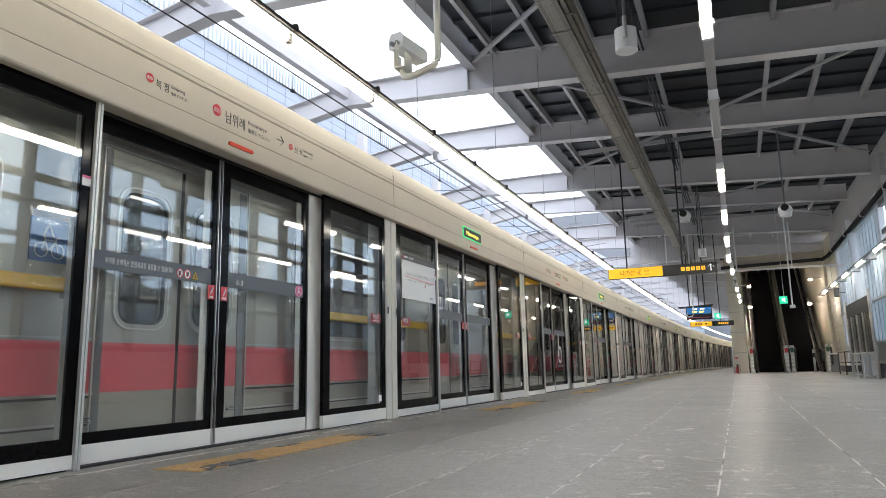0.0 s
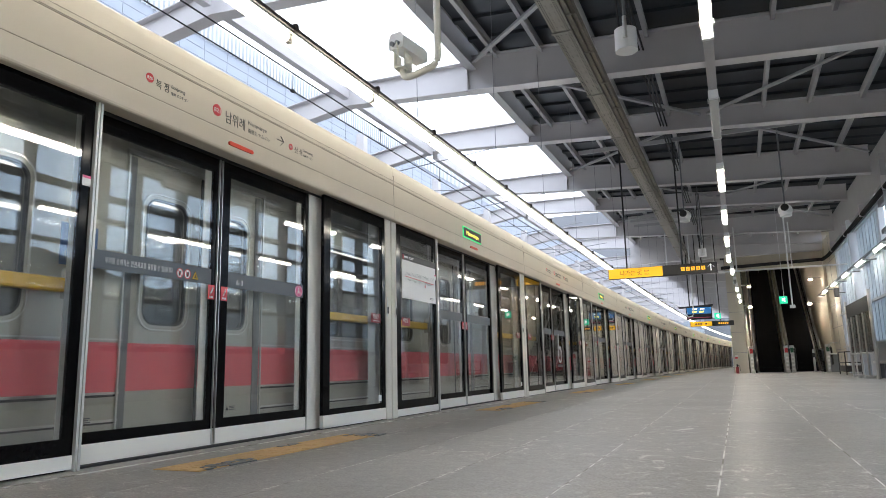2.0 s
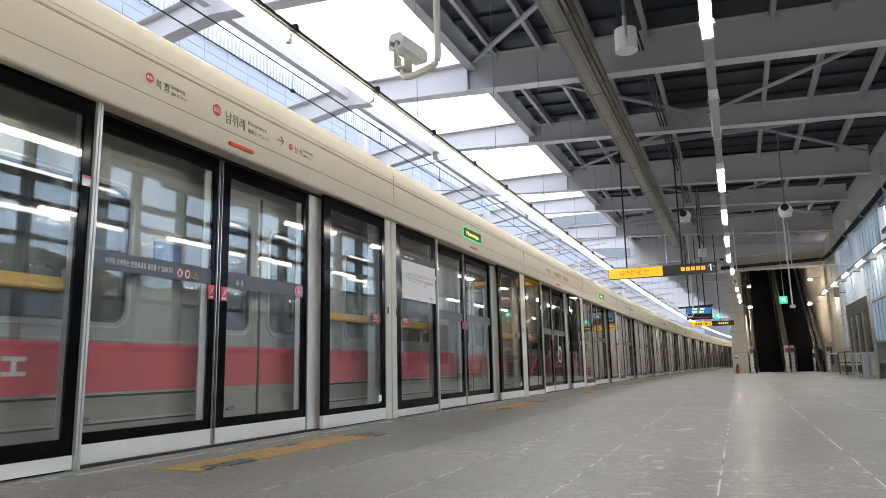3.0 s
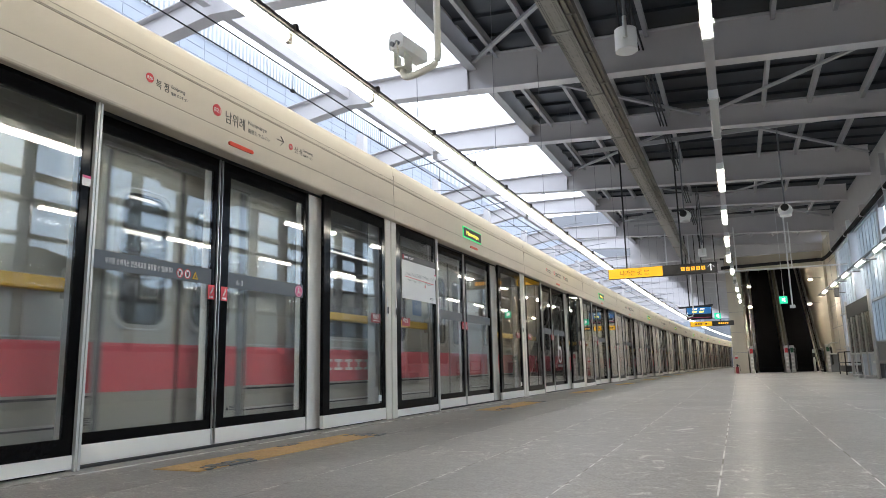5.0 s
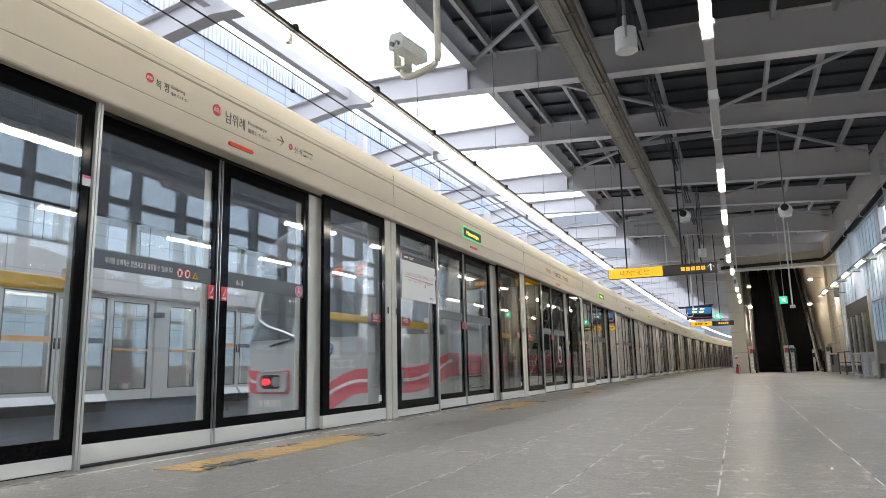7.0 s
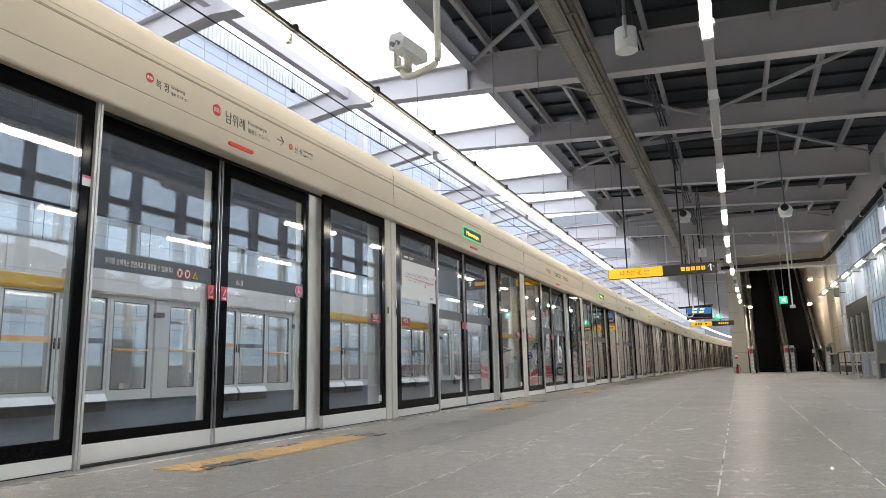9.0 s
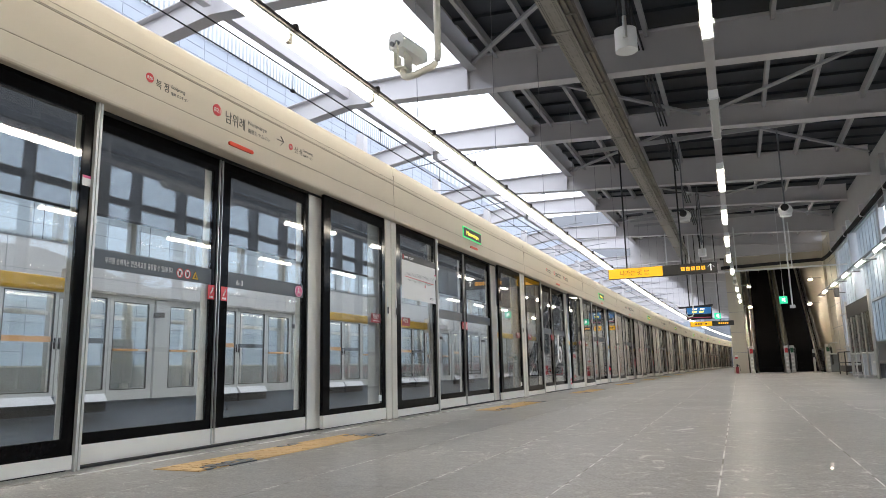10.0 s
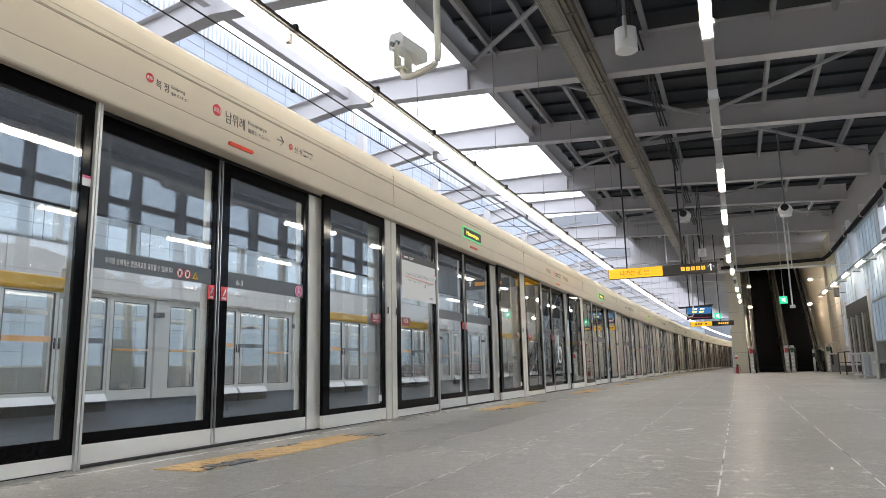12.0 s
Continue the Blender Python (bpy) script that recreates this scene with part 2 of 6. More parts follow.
DARK_PANEL = material("dark_reflective_panel", (0.10, 0.105, 0.10), 0.14, 0.4, vary=0.1)
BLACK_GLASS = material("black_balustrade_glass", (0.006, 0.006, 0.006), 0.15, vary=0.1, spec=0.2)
BALU = material("grey_green_balustrade", (0.085, 0.083, 0.066), 0.22, vary=0.1)
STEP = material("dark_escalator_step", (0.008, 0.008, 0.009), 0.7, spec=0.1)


# ---- builders ----
def bx(bm, x0, x1, y0, y1, z0, z1, m=None):
    v = [bm.verts.new(p) for p in ((x0, y0, z0), (x1, y0, z0), (x1, y1, z0), (x0, y1, z0), (x0, y0, z1), (x1, y0, z1), (x1, y1, z1), (x0, y1, z1))]
    if m is not None:
        for a in v:
            a.co = m @ a.co
    for f in ((3, 2, 1, 0), (4, 5, 6, 7), (0, 1, 5, 4), (1, 2, 6, 5), (2, 3, 7, 6), (3, 0, 4, 7)):
        bm.faces.new([v[i] for i in f])
    return v


def box(x0, x1, y0, y1, z0, z1, bevel=0.0, segments=2):
    bm = bmesh.new()
    bx(bm, x0, x1, y0, y1, z0, z1)
    if bevel:
        bmesh.ops.bevel(bm, geom=bm.edges[:], offset=bevel, segments=segments, affect="EDGES", profile=0.6)
    return bm


def boxes(*dims):
    bm = bmesh.new()
    for d in dims:
        bx(bm, *d)
    return bm


def rod(a, b, r, seg=10, bm=None):
    """A round bar from a to b."""
    bm = bm or bmesh.new()
    a, b = Vector(a), Vector(b)
    d = b - a
    m = Matrix.Translation((a + b) / 2) @ d.to_track_quat("Z", "Y").to_matrix().to_4x4()
    bmesh.ops.create_cone(bm, cap_ends=True, segments=seg, radius1=r, radius2=r, depth=d.length, matrix=m)
    return bm


def bar(a, b, w, h, bm=None):
    """A square bar from a to b, w wide and h high."""
    bm = bm or bmesh.new()
    a, b = Vector(a), Vector(b)
    d = b - a
    m = Matrix.Translation(a) @ d.to_track_quat("Y", "Z").to_matrix().to_4x4()
    bx(bm, -w / 2, w / 2, 0, d.length, -h / 2, h / 2, m)
    return bm


def prism(points, axis, a, b, bm=None):
    """A closed outline of (u, v) pushed along an axis from a to b. axis x: (y, z); y: (x, z); z: (x, y)."""
    bm = bm or bmesh.new()
    put = {"x": lambda u, v, s: (s, u, v), "y": lambda u, v, s: (u, s, v), "z": lambda u, v, s: (u, v, s)}[axis]
    lo = [bm.verts.new(put(u, v, a)) for u, v in points]
    hi = [bm.verts.new(put(u, v, b)) for u, v in points]
    k = len(points)
    bm.faces.new(lo), bm.faces.new(hi[::-1])
    for i in range(k):
        bm.faces.new((lo[i], hi[i], hi[(i + 1) % k], lo[(i + 1) % k]))
    bmesh.ops.recalc_face_normals(bm, faces=bm.faces[:])
    return bm


def rounded(y0, y1, z0, z1, r, n=5):
    """The outline of a rectangle with round corners."""
    out = []
    for cy, cz, a0 in ((y1 - r, z1 - r, 0), (y0 + r, z1 - r, 90), (y0 + r, z0 + r, 180), (y1 - r, z0 + r, 270)):
        for i in range(n + 1):
            a = radians(a0 + 90 * i / n)
            out.append((cy + r * math.cos(a), cz + r * math.sin(a)))
    return out


def ring(outer, inner, axis, a, b):
    """A frame between two outlines of as many points, pushed along an axis."""
    bm = bmesh.new()
    put = {"x": lambda u, v, s: (s, u, v), "y": lambda u, v, s: (u, s, v), "z": lambda u, v, s: (u, v, s)}[axis]
    k = len(outer)
    q = [[bm.verts.new(put(u, v, s)) for u, v in o] for o, s in ((outer, a), (inner, a), (inner, b), (outer, b))]
    for j in range(4):
        c, d = q[j], q[(j + 1) % 4]
        for i in range(k):
            bm.faces.new((c[i], c[(i + 1) % k], d[(i + 1) % k], d[i]))
    bmesh.ops.recalc_face_normals(bm, faces=bm.faces[:])
    return bm


def rect(y0, y1, z0, z1):
    return [(y0, z0), (y1, z0), (y1, z1), (y0, z1)]


def sweep(points, r, seg=10):
    """A round tube along a line of points."""
    bm = bmesh.new()
    pts = [Vector(p) for p in points]
    rows = []
    for i, p in enumerate(pts):
        d = (pts[min(i + 1, len(pts) - 1)] - pts[max(i - 1, 0)]).normalized()
        side = d.cross(Vector((0.31, 0.17, 0.93))).normalized() if abs(d.z) < 0.9 else d.cross(Vector((1, 0.1, 0))).normalized()
        up = side.cross(d)
        rows.append([bm.verts.new(p + r * (math.cos(2 * math.pi * k / seg) * side + math.sin(2 * math.pi * k / seg) * up)) for k in range(seg)])
    for a, b in zip(rows, rows[1:]):
        for k in range(seg):
            bm.faces.new((a[k], a[(k + 1) % seg], b[(k + 1) % seg], b[k]))
    bm.faces.new(rows[0]), bm.faces.new(rows[-1][::-1])
    bmesh.ops.recalc_face_normals(bm, faces=bm.faces[:])
    return bm


def mesh_of(name, bm, mat, smooth=False, crease=35):
    me = bpy.data.meshes.new(name)
    bm.to_mesh(me)
    bm.free()
    me.materials.append(mat)
    if smooth:
        me.polygons.foreach_set("use_smooth", [True] * len(me.polygons))
        me.set_sharp_from_angle(angle=radians(crease))
    return me


def part(name, bm, mat, parent, label="", smooth=False, crease=35):
    ob = new(name, mesh_of(name, bm, mat, smooth, crease))
    ob.parent = parent
    if label:
        ob["label"] = label
    return ob


def solid(name, bm, mat, label, category, group="", kind="", at=None, smooth=False):
    """A thing of one mesh."""
    ob = new(name, mesh_of(name, bm, mat, smooth))
    if at is not None:
        ob.matrix_world = at
    return tagged(ob, label, category, group, kind)


def thing(name, label, category, group="", kind="", at=None):
    """A thing of several parts: an empty at its base."""
    ob = new(name)
    ob.empty_display_size = 0.1
    if at is not None:
        ob.matrix_world = at
    return tagged(ob, label, category, group, kind)


def lettering(name, text, size, mat, parent, m, label="", width=None, depth=0.0008):
    """Writing as a thin mesh in the built-in font; m: its local frame, x along the line, y up."""
    cu = bpy.data.curves.new(name, "FONT")
    cu.body, cu.size, cu.extrude = text, size, depth
    tmp = bpy.data.objects.new(name, cu)
    scene.collection.objects.link(tmp)
    bpy.context.view_layer.update()
    me = bpy.data.meshes.new_from_object(tmp.evaluated_get(bpy.context.evaluated_depsgraph_get()))
    bpy.data.objects.remove(tmp)
    me.name = name
    me.materials.clear()
    me.materials.append(mat)
    if width and len(me.vertices):
        xs = [v.co.x for v in me.vertices]
        k = width / (max(xs) - min(xs))
        me.transform(Matrix.Translation((0, 0, 0)) @ Matrix.Diagonal((k, 1, 1, 1)) @ Matrix.Translation((-min(xs), 0, 0)))
    me.transform(m)
    ob = new(name, me)
    ob.parent = parent
    if label:
        ob["label"] = label
    return ob


def facing_x(x, y, z):
    """The frame of writing on a face that looks towards the platform (+x): its line runs along +y."""
    return Matrix.Translation((x, y, z)) @ Matrix(((0, 0, 1, 0), (1, 0, 0, 0), (0, 1, 0, 0), (0, 0, 0, 1)))


def facing_back(x, y, z):
    """The frame of writing on a face that looks back along the platform (-y): its line runs along +x."""
    return Matrix.Translation((x, y, z)) @ Matrix(((1, 0, 0, 0), (0, 0, -1, 0), (0, 1, 0, 0), (0, 0, 0, 1)))


# the platform edge runs straight at first, then bends gently towards the platform
BEND, BEND_FROM = 0.00135, 15.0


def bend(y):
    return 0.5 * BEND * max(0.0, y - BEND_FROM) ** 2


def along(y, x=0.0, z=0.0, turn=0.0):
    """A pose on the bent line, x metres beside the platform edge."""
    a = math.atan(BEND * max(0.0, y - BEND_FROM))
    return Matrix.Translation((bend(y) + x * math.cos(a), y - x * math.sin(a), z)) @ pose(0, 0, 0, 0, 0, turn - math.degrees(a))


def ribbon(x0, x1, z0, z1, y0, y1, step=2.45, bm=None):
    """A box-section bar that follows the bent line."""
    bm = bm or bmesh.new()
    k = max(1, round((y1 - y0) / step))
    rows = []
    for i in range(k + 1):
        m = along(y0 + (y1 - y0) * i / k)
        rows.append([bm.verts.new(m @ Vector((x, 0, z))) for x, z in ((x0, z0), (x1, z0), (x1, z1), (x0, z1))])
    bm.faces.new(rows[0]), bm.faces.new(rows[-1][::-1])
    for a, b in zip(rows, rows[1:]):
        for j in range(4):
            bm.faces.new((a[j], b[j], b[(j + 1) % 4], a[(j + 1) % 4]))
    bmesh.ops.recalc_face_normals(bm, faces=bm.faces[:])
    return bm
# ---- ground and platforms ----
solid("ground", box(-600, 600, -300, 900, -1.6, -1.5), BALLAST, "wide dark ground beyond the station", "ground", kind="structure")
solid("platform_slab", ribbon(-0.1, 9.0, -1.5, -0.05, -12, 96), CONCRETE, "grey concrete platform slab under the tiles", "platform", kind="structure")
solid("platform_slab_opposite", ribbon(-17.0, -7.98, -1.5, 0.03, -30, 96), PLATFORM_SIDE, "dark blue-grey concrete platform across the tracks", "platform", kind="structure")
solid("track_bed", ribbon(-7.95, -0.15, -1.5, -1.3, -30, 96), BALLAST, "grey track bed between the two platforms", "track", kind="structure")
for rail_x in (-2.46, -1.03, -6.97, -5.54):
    solid("rail", ribbon(rail_x - 0.035, rail_x + 0.035, -1.3, -1.14, -30, 96), STEEL, "worn steel running rail on the track bed", "rail", "rails", kind="structure")

# ---- walls ----
WALL_X, END_Y = 7.2, 30.4


def outer_wall():
    """The glazed wall along the back of the platform: columns, sills, mullions and panes."""
    w = thing("wall_east", "glazed platform wall with grey columns and mullions", "wall", kind="structure")
    part("sill_wall", box(WALL_X, WALL_X + 0.2, -12, END_Y, -0.05, 0.95), OPP_HEADER, w)
    rows = ((1.98, 2.75), (2.82, 3.32), (3.42, 3.74), (3.86, 4.47), (4.64, 4.81))
    for z, h in ((0.95, 0.1), (1.9, 0.08), (2.75, 0.07), (3.32, 0.10), (3.74, 0.12), (4.47, 0.17), (4.81, 0.09)):
        part("transom", box(WALL_X - 0.05, WALL_X + 0.06, -12, 20.9, z, z + h), MULLION, w)
    for z in (0.95, 2.16, 3.36, 4.56):
        part("transom", box(WALL_X - 0.07, WALL_X + 0.06, 20.9, END_Y, z, z + 0.06), OPP_FRAME, w, "pale slim transom")
    # deep upright fins, 1.19 m apart, and a column at every sixth bay
    for k in range(-16, 11):
        y = 7.28 + 1.19 * k
        part("mullion", box(WALL_X - 0.22, WALL_X + 0.06, y - 0.025, y + 0.025, 0.95, 5.5), WALL_FIN, w)
        if k % 6 == 1:
            part("column", box(WALL_X - 0.24, WALL_X + 0.10, y + 0.03, y + 0.44, -0.05, 5.5, 0.02), WALL_FIN, w)
        for z0, z1 in rows:
            p = part("pane", box(WALL_X + 0.02, WALL_X + 0.03, y + 0.025, y + 1.165, z0, z1), TINTED, w)
            p.visible_shadow = False
        part("frosted_pane", box(WALL_X + 0.02, WALL_X + 0.04, y + 0.025, y + 1.165, 1.05, 1.9), FROSTPANE, w, "pale blue frosted glass pane")
    for y in (21.2, 25.4, 29.6):
        deep = 24 < y < 27
        part("column", box(WALL_X - (0.20 if deep else 0.06), WALL_X + 0.10, y - (0.12 if deep else 0.16), y + 0.10, -0.05, 5.0, 0.02), WALL_BAR, w, "pale steel column")
        for k in range(7):
            a, b = y + 0.29 + 0.52 * k, y + 0.29 + 0.52 * k + 0.49
            if b > END_Y:
                break
            part("mullion", box(WALL_X + 0.008, WALL_X + 0.06, b, b + 0.03, 0.95, 4.84), WALL_BAR, w, "slim pale joint")
            for z0, z1 in ((1.01, 2.16), (2.22, 3.36), (3.42, 4.56), (4.62, 4.84)):
                part("frosted_pane", box(WALL_X + 0.02, WALL_X + 0.04, a, b, z0, z1), FROSTPANE, w, "pale blue frosted glass pane")
    part("wall_girder", boxes((WALL_X - 0.10, WALL_X + 0.3, -12, END_Y, 4.9, 5.9)), PURLIN, w, "grey steel girder")
    return w


FROSTPANE = bpy.data.materials.new("frosted_blue_glass")
FROSTPANE.use_nodes = True
fn, fk = FROSTPANE.node_tree.nodes, FROSTPANE.node_tree.links
fn.clear()
through_light, face_light, both = fn.new("ShaderNodeBsdfTranslucent"), fn.new("ShaderNodeBsdfPrincipled"), fn.new("ShaderNodeMixShader")
through_light.inputs[0].default_value = (0.55, 0.61, 0.66, 1)
face_light.inputs["Base Color"].default_value, face_light.inputs["Roughness"].default_value = (0.68, 0.75, 0.78, 1), 0.55
both.inputs[0].default_value = 0.38
fk.new(through_light.outputs[0], both.inputs[1]), fk.new(face_light.outputs[0], both.inputs[2])
fk.new(both.outputs[0], fn.new("ShaderNodeOutputMaterial").inputs[0])
outer_wall()


def grid_wall(name, x, z1, y0, y1, dy, dz, label):
    """A tall wall of pale panels with fine open joints."""
    w = thing(name, label, "wall", kind="structure")
    # one wall, two materials: translucent below to brighten it, toned darker above
    part("lower_sheet", ribbon(x - 0.04, x, -0.05, 7.2, y0, y1), FROSTPANE, w, "translucent sheet that brightens the wall under the far roof")
    part("panel_sheet", ribbon(x - 0.12, x, 7.2, z1, y0, y1), GRIDWALL, w)
    bm = bmesh.new()
    z = dz
    while z < z1:
        ribbon(x - 0.002, x + 0.01, z - 0.006, z + 0.006, y0, y1, bm=bm)
        z += dz
    y = y0
    while y < y1:
        m = along(y)
        bx(bm, x - 0.002, x + 0.01, -0.006, 0.006, 0, z1 - 0.01, m)
        y += dy
    part("joint_grid", bm, GRIDLINE, w, "thin dark panel joints")
    return w


grid_wall("wall_west", -14.5, 13.2, -16, 150, 1.25, 0.4, "tall pale blue panelled wall across the tracks")
fins = bmesh.new()
yy = -16.0
while yy < 150:
    bx(fins, -14.6, -14.42, -0.055, 0.055, 13.2, 14.05, along(yy))
    yy += 0.22
solid("louvre_band", fins, LOUVRE, "row of slim upright louvre fins on the panelled wall", "louvre", kind="structure")
solid("dado", ribbon(-14.5, -14.42, 0.0, 0.78, -16, 94), OPP_FRAME, "pale panelled dado along the far platform wall", "dado", kind="structure")
far_frame = thing("far_wall_frame", "white columns and rail before the far platform wall", "wall frame", kind="structure")
for k in range(-11, 31):
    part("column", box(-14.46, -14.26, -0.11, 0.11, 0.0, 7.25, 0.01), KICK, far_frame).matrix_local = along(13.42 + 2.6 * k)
for z, h in ((0.78, 0.04), (2.22, 0.12), (3.9, 0.10), (5.6, 0.10)):
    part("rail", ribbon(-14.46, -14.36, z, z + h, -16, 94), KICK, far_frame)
# unseen wall, added to close the station behind the camera
solid("wall_south", box(-17, WALL_X, -12.3, -12, -0.05, 6.4), WALL, "plain cream wall added out of view behind the platform", "wall", kind="structure")

# added screen, not a station wall: shuts out bright sky past the bend
solid("wall_far_end", box(-60, 30, 150, 150.3, -1.5, 34), MULLION, "tall grey screen added to close off the sky at the far end", "wall", kind="structure")

# ---- roof ----
ROOF_AT = [-10.4, -6.8, -3.2, 0.3, 3.9, 7.6, 11.65, 15.88, 19.95, 24.25, 28.4, 33.0]
FAR_ROOF = [37.6 + 4.2 * i for i in range(13)]
Z_SPLICE, SLOPE = 5.72, 0.066


def soffit(x):
    """Height of a roof beam's underside over x, on the platform side."""
    return Z_SPLICE - SLOPE * (x + 0.94)


def roof_beam(y, right, rise=0.0, depth=0.72):
    """A tapered welded steel beam over platform and tracks, with a haunch over the near track. Every other one is shallower."""
    b = thing("roof_beam", "pale grey welded steel roof beam over platform and track" if depth > 0.6 else "shallow pale grey steel roof beam between the main ones", "beam", "roof beams", at=along(y, z=rise))
    part("web", prism([(-0.94, soffit(-0.94)), (right, soffit(right)), (right, soffit(right) + depth), (-0.94, soffit(-0.94) + depth - 0.04)], "y", -0.012, 0.012), BEAM, b)
    part("bottom_flange", prism([(-0.94, soffit(-0.94) - 0.018), (right, soffit(right) - 0.018), (right, soffit(right)), (-0.94, soffit(-0.94))], "y", -0.13, 0.13), BEAM, b)
    part("top_flange", prism([(-0.94, soffit(-0.94) + depth - 0.04), (right, soffit(right) + depth), (right, soffit(right) + depth + 0.018), (-0.94, soffit(-0.94) + depth - 0.022)], "y", -0.10, 0.10), BEAM, b)
    for x in (0.5, 2.38, 4.36, 6.22):
        part("stiffener", prism([(x - 0.006, soffit(x)), (x + 0.006, soffit(x)), (x + 0.006, soffit(x) + depth - 0.045), (x - 0.006, soffit(x) + depth - 0.045)], "y", 0.012, 0.10), BEAM, b)
    zk = soffit(-3.55)
    za = soffit(-0.95)
    out = [(-0.95, za), (-3.55, zk), (-5.3, zk - 0.28), (-6.4, zk - 0.46), (-6.4, zk), (-5.3, zk + 0.16), (-3.7, zk + 0.42), (-0.95, za + 0.56)]
    part("skylight_web", prism(out, "y", -0.012, 0.012), BEAM, b)
    low, high = out[:4], out[4:]
    for name, line, s in (("bottom_flange", low, -0.018), ("top_flange", high, 0.018)):
        bm = bmesh.new()
        for (xa, z0), (xb, z1) in zip(line, line[1:]):
            prism([(xa, z0), (xb, z1), (xb, z1 + s), (xa, z0 + s)], "y", -0.12, 0.12, bm)
        part(name, bm, BEAM, b)
    part("splice_plate", boxes((-0.97, -0.93, -0.12, 0.12, za, za + 0.57)), BEAM, b)
    return b


for k, y in enumerate(ROOF_AT):
    main = k % 2 == 0 or y < 10
    roof_beam(y, WALL_X - 0.3, 0.0 if main else 0.25, 0.72 if main else 0.47)
for y in FAR_ROOF:
    roof_beam(y, 2.6)

deck = bmesh.new()
for ya, yb, right in ((-12, 35.4, WALL_X + 0.2), (35.4, 92, 2.8)):
    y = ya
    while y < yb:
        m = along(y)
        for x0, x1 in ((-0.75, right),):
            z0, z1 = soffit(x0) + 0.86, soffit(x1) + 0.86
            for o, w, h in ((0, 0.62, 0.0), (0.62, 0.13, 0.06)):
                prism([(m.translation.x + x0, z0 - h), (m.translation.x + x1, z1 - h), (m.translation.x + x1, z1 + 0.1), (m.translation.x + x0, z0 + 0.1)], "y", y + o, y + o + w, deck)
        y += 0.75
solid("ceiling", deck, DECK, "dark ribbed metal roof deck over the platform", "ceiling", kind="structure")

purl = thing("roof_purlins", "grey steel purlins and braces between the roof beams", "roof frame", kind="structure")
PURLIN_X = [-0.36, 0.5, 1.45, 2.38, 3.37, 4.36, 5.25, 6.22]
for x in PURLIN_X:
    z = soffit(x) + 0.612
    part("purlin", boxes((x - 0.035, x + 0.035, -12, 35, z, z + 0.012), (x - 0.035, x - 0.028, -12, 35, z + 0.012, z + 0.17), (x - 0.035, x + 0.035, -12, 35, z + 0.17, z + 0.18)), PURLIN, purl)
    if x < 2.5:
        part("purlin", ribbon(x - 0.035, x + 0.035, z, z + 0.17, 35, 92), PURLIN, purl)
eave = ribbon(-0.95, -0.77, soffit(-0.85) + 0.42, soffit(-0.85) + 0.44, -12, 92)
ribbon(-0.875, -0.855, soffit(-0.85) + 0.44, soffit(-0.85) + 0.96, -12, 92, bm=eave)
ribbon(-0.95, -0.77, soffit(-0.85) + 0.96, soffit(-0.85) + 0.98, -12, 92, bm=eave)
part("eave_girder", eave, PURLIN, purl, "deeper grey edge girder at the skylight")
for i, (ya, yb) in enumerate(zip(ROOF_AT, ROOF_AT[1:])):
    for edge_x in (-0.8, 6.9):
        (xa, xb) = (edge_x, 3.05 + 0.15 * (edge_x > 0)) if i % 2 == 0 else (3.05 + 0.15 * (edge_x > 0), edge_x)
        part("brace", bar((xa, ya + 0.13, soffit(xa) + 0.55), (xb, yb - 0.13, soffit(xb) + 0.55), 0.075, 0.05), PURLIN, purl)
sky_purl = thing("skylight_purlins", "pale grey steel bars between beams over the track", "roof frame", kind="structure")
for i, (ya, yb) in enumerate(zip((ROOF_AT + FAR_ROOF)[:-1], (ROOF_AT + FAR_ROOF)[1:])):
    part("skylight_bar", ribbon(-3.66, -3.52, soffit(-3.6) + 0.10, soffit(-3.6) + 0.30, ya + 0.15, yb - 0.15), BEAM, sky_purl)
    part("skylight_bar", ribbon(-6.1, -5.95, 5.35, 5.5, ya + 0.1, yb - 0.1), BEAM, sky_purl)

# ---- platform screen doors ----
PITCH, SEAM = 4.9, 3.81
FILM = glazing("whitish_film", (0.72, 0.74, 0.74), 0.3, haze=0.55)
# sliding leaves run behind the fixed and emergency leaves
SX, FX = -0.055, 0.045


def leaf(parent, name, y0, y1, g0, g1, kick=0.121, low=0.185, high=1.961, top=2.07, x=0.0):
    """A glazed leaf: black border round clear glass from g0 to g1, pale kick panel."""
    frame_ob = part(name, ring(rect(y0, y1, kick, top), rect(g0, g1, low, high), "x", x - 0.03, x), BLACK, parent, "black bordered glass leaf")
    part("glass", boxes((x - 0.018, x - 0.006, g0, g1, low, high)), GLASS, frame_ob, "clear reflective glass")
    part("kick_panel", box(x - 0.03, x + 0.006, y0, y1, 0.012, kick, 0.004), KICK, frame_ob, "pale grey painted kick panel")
    return frame_ob


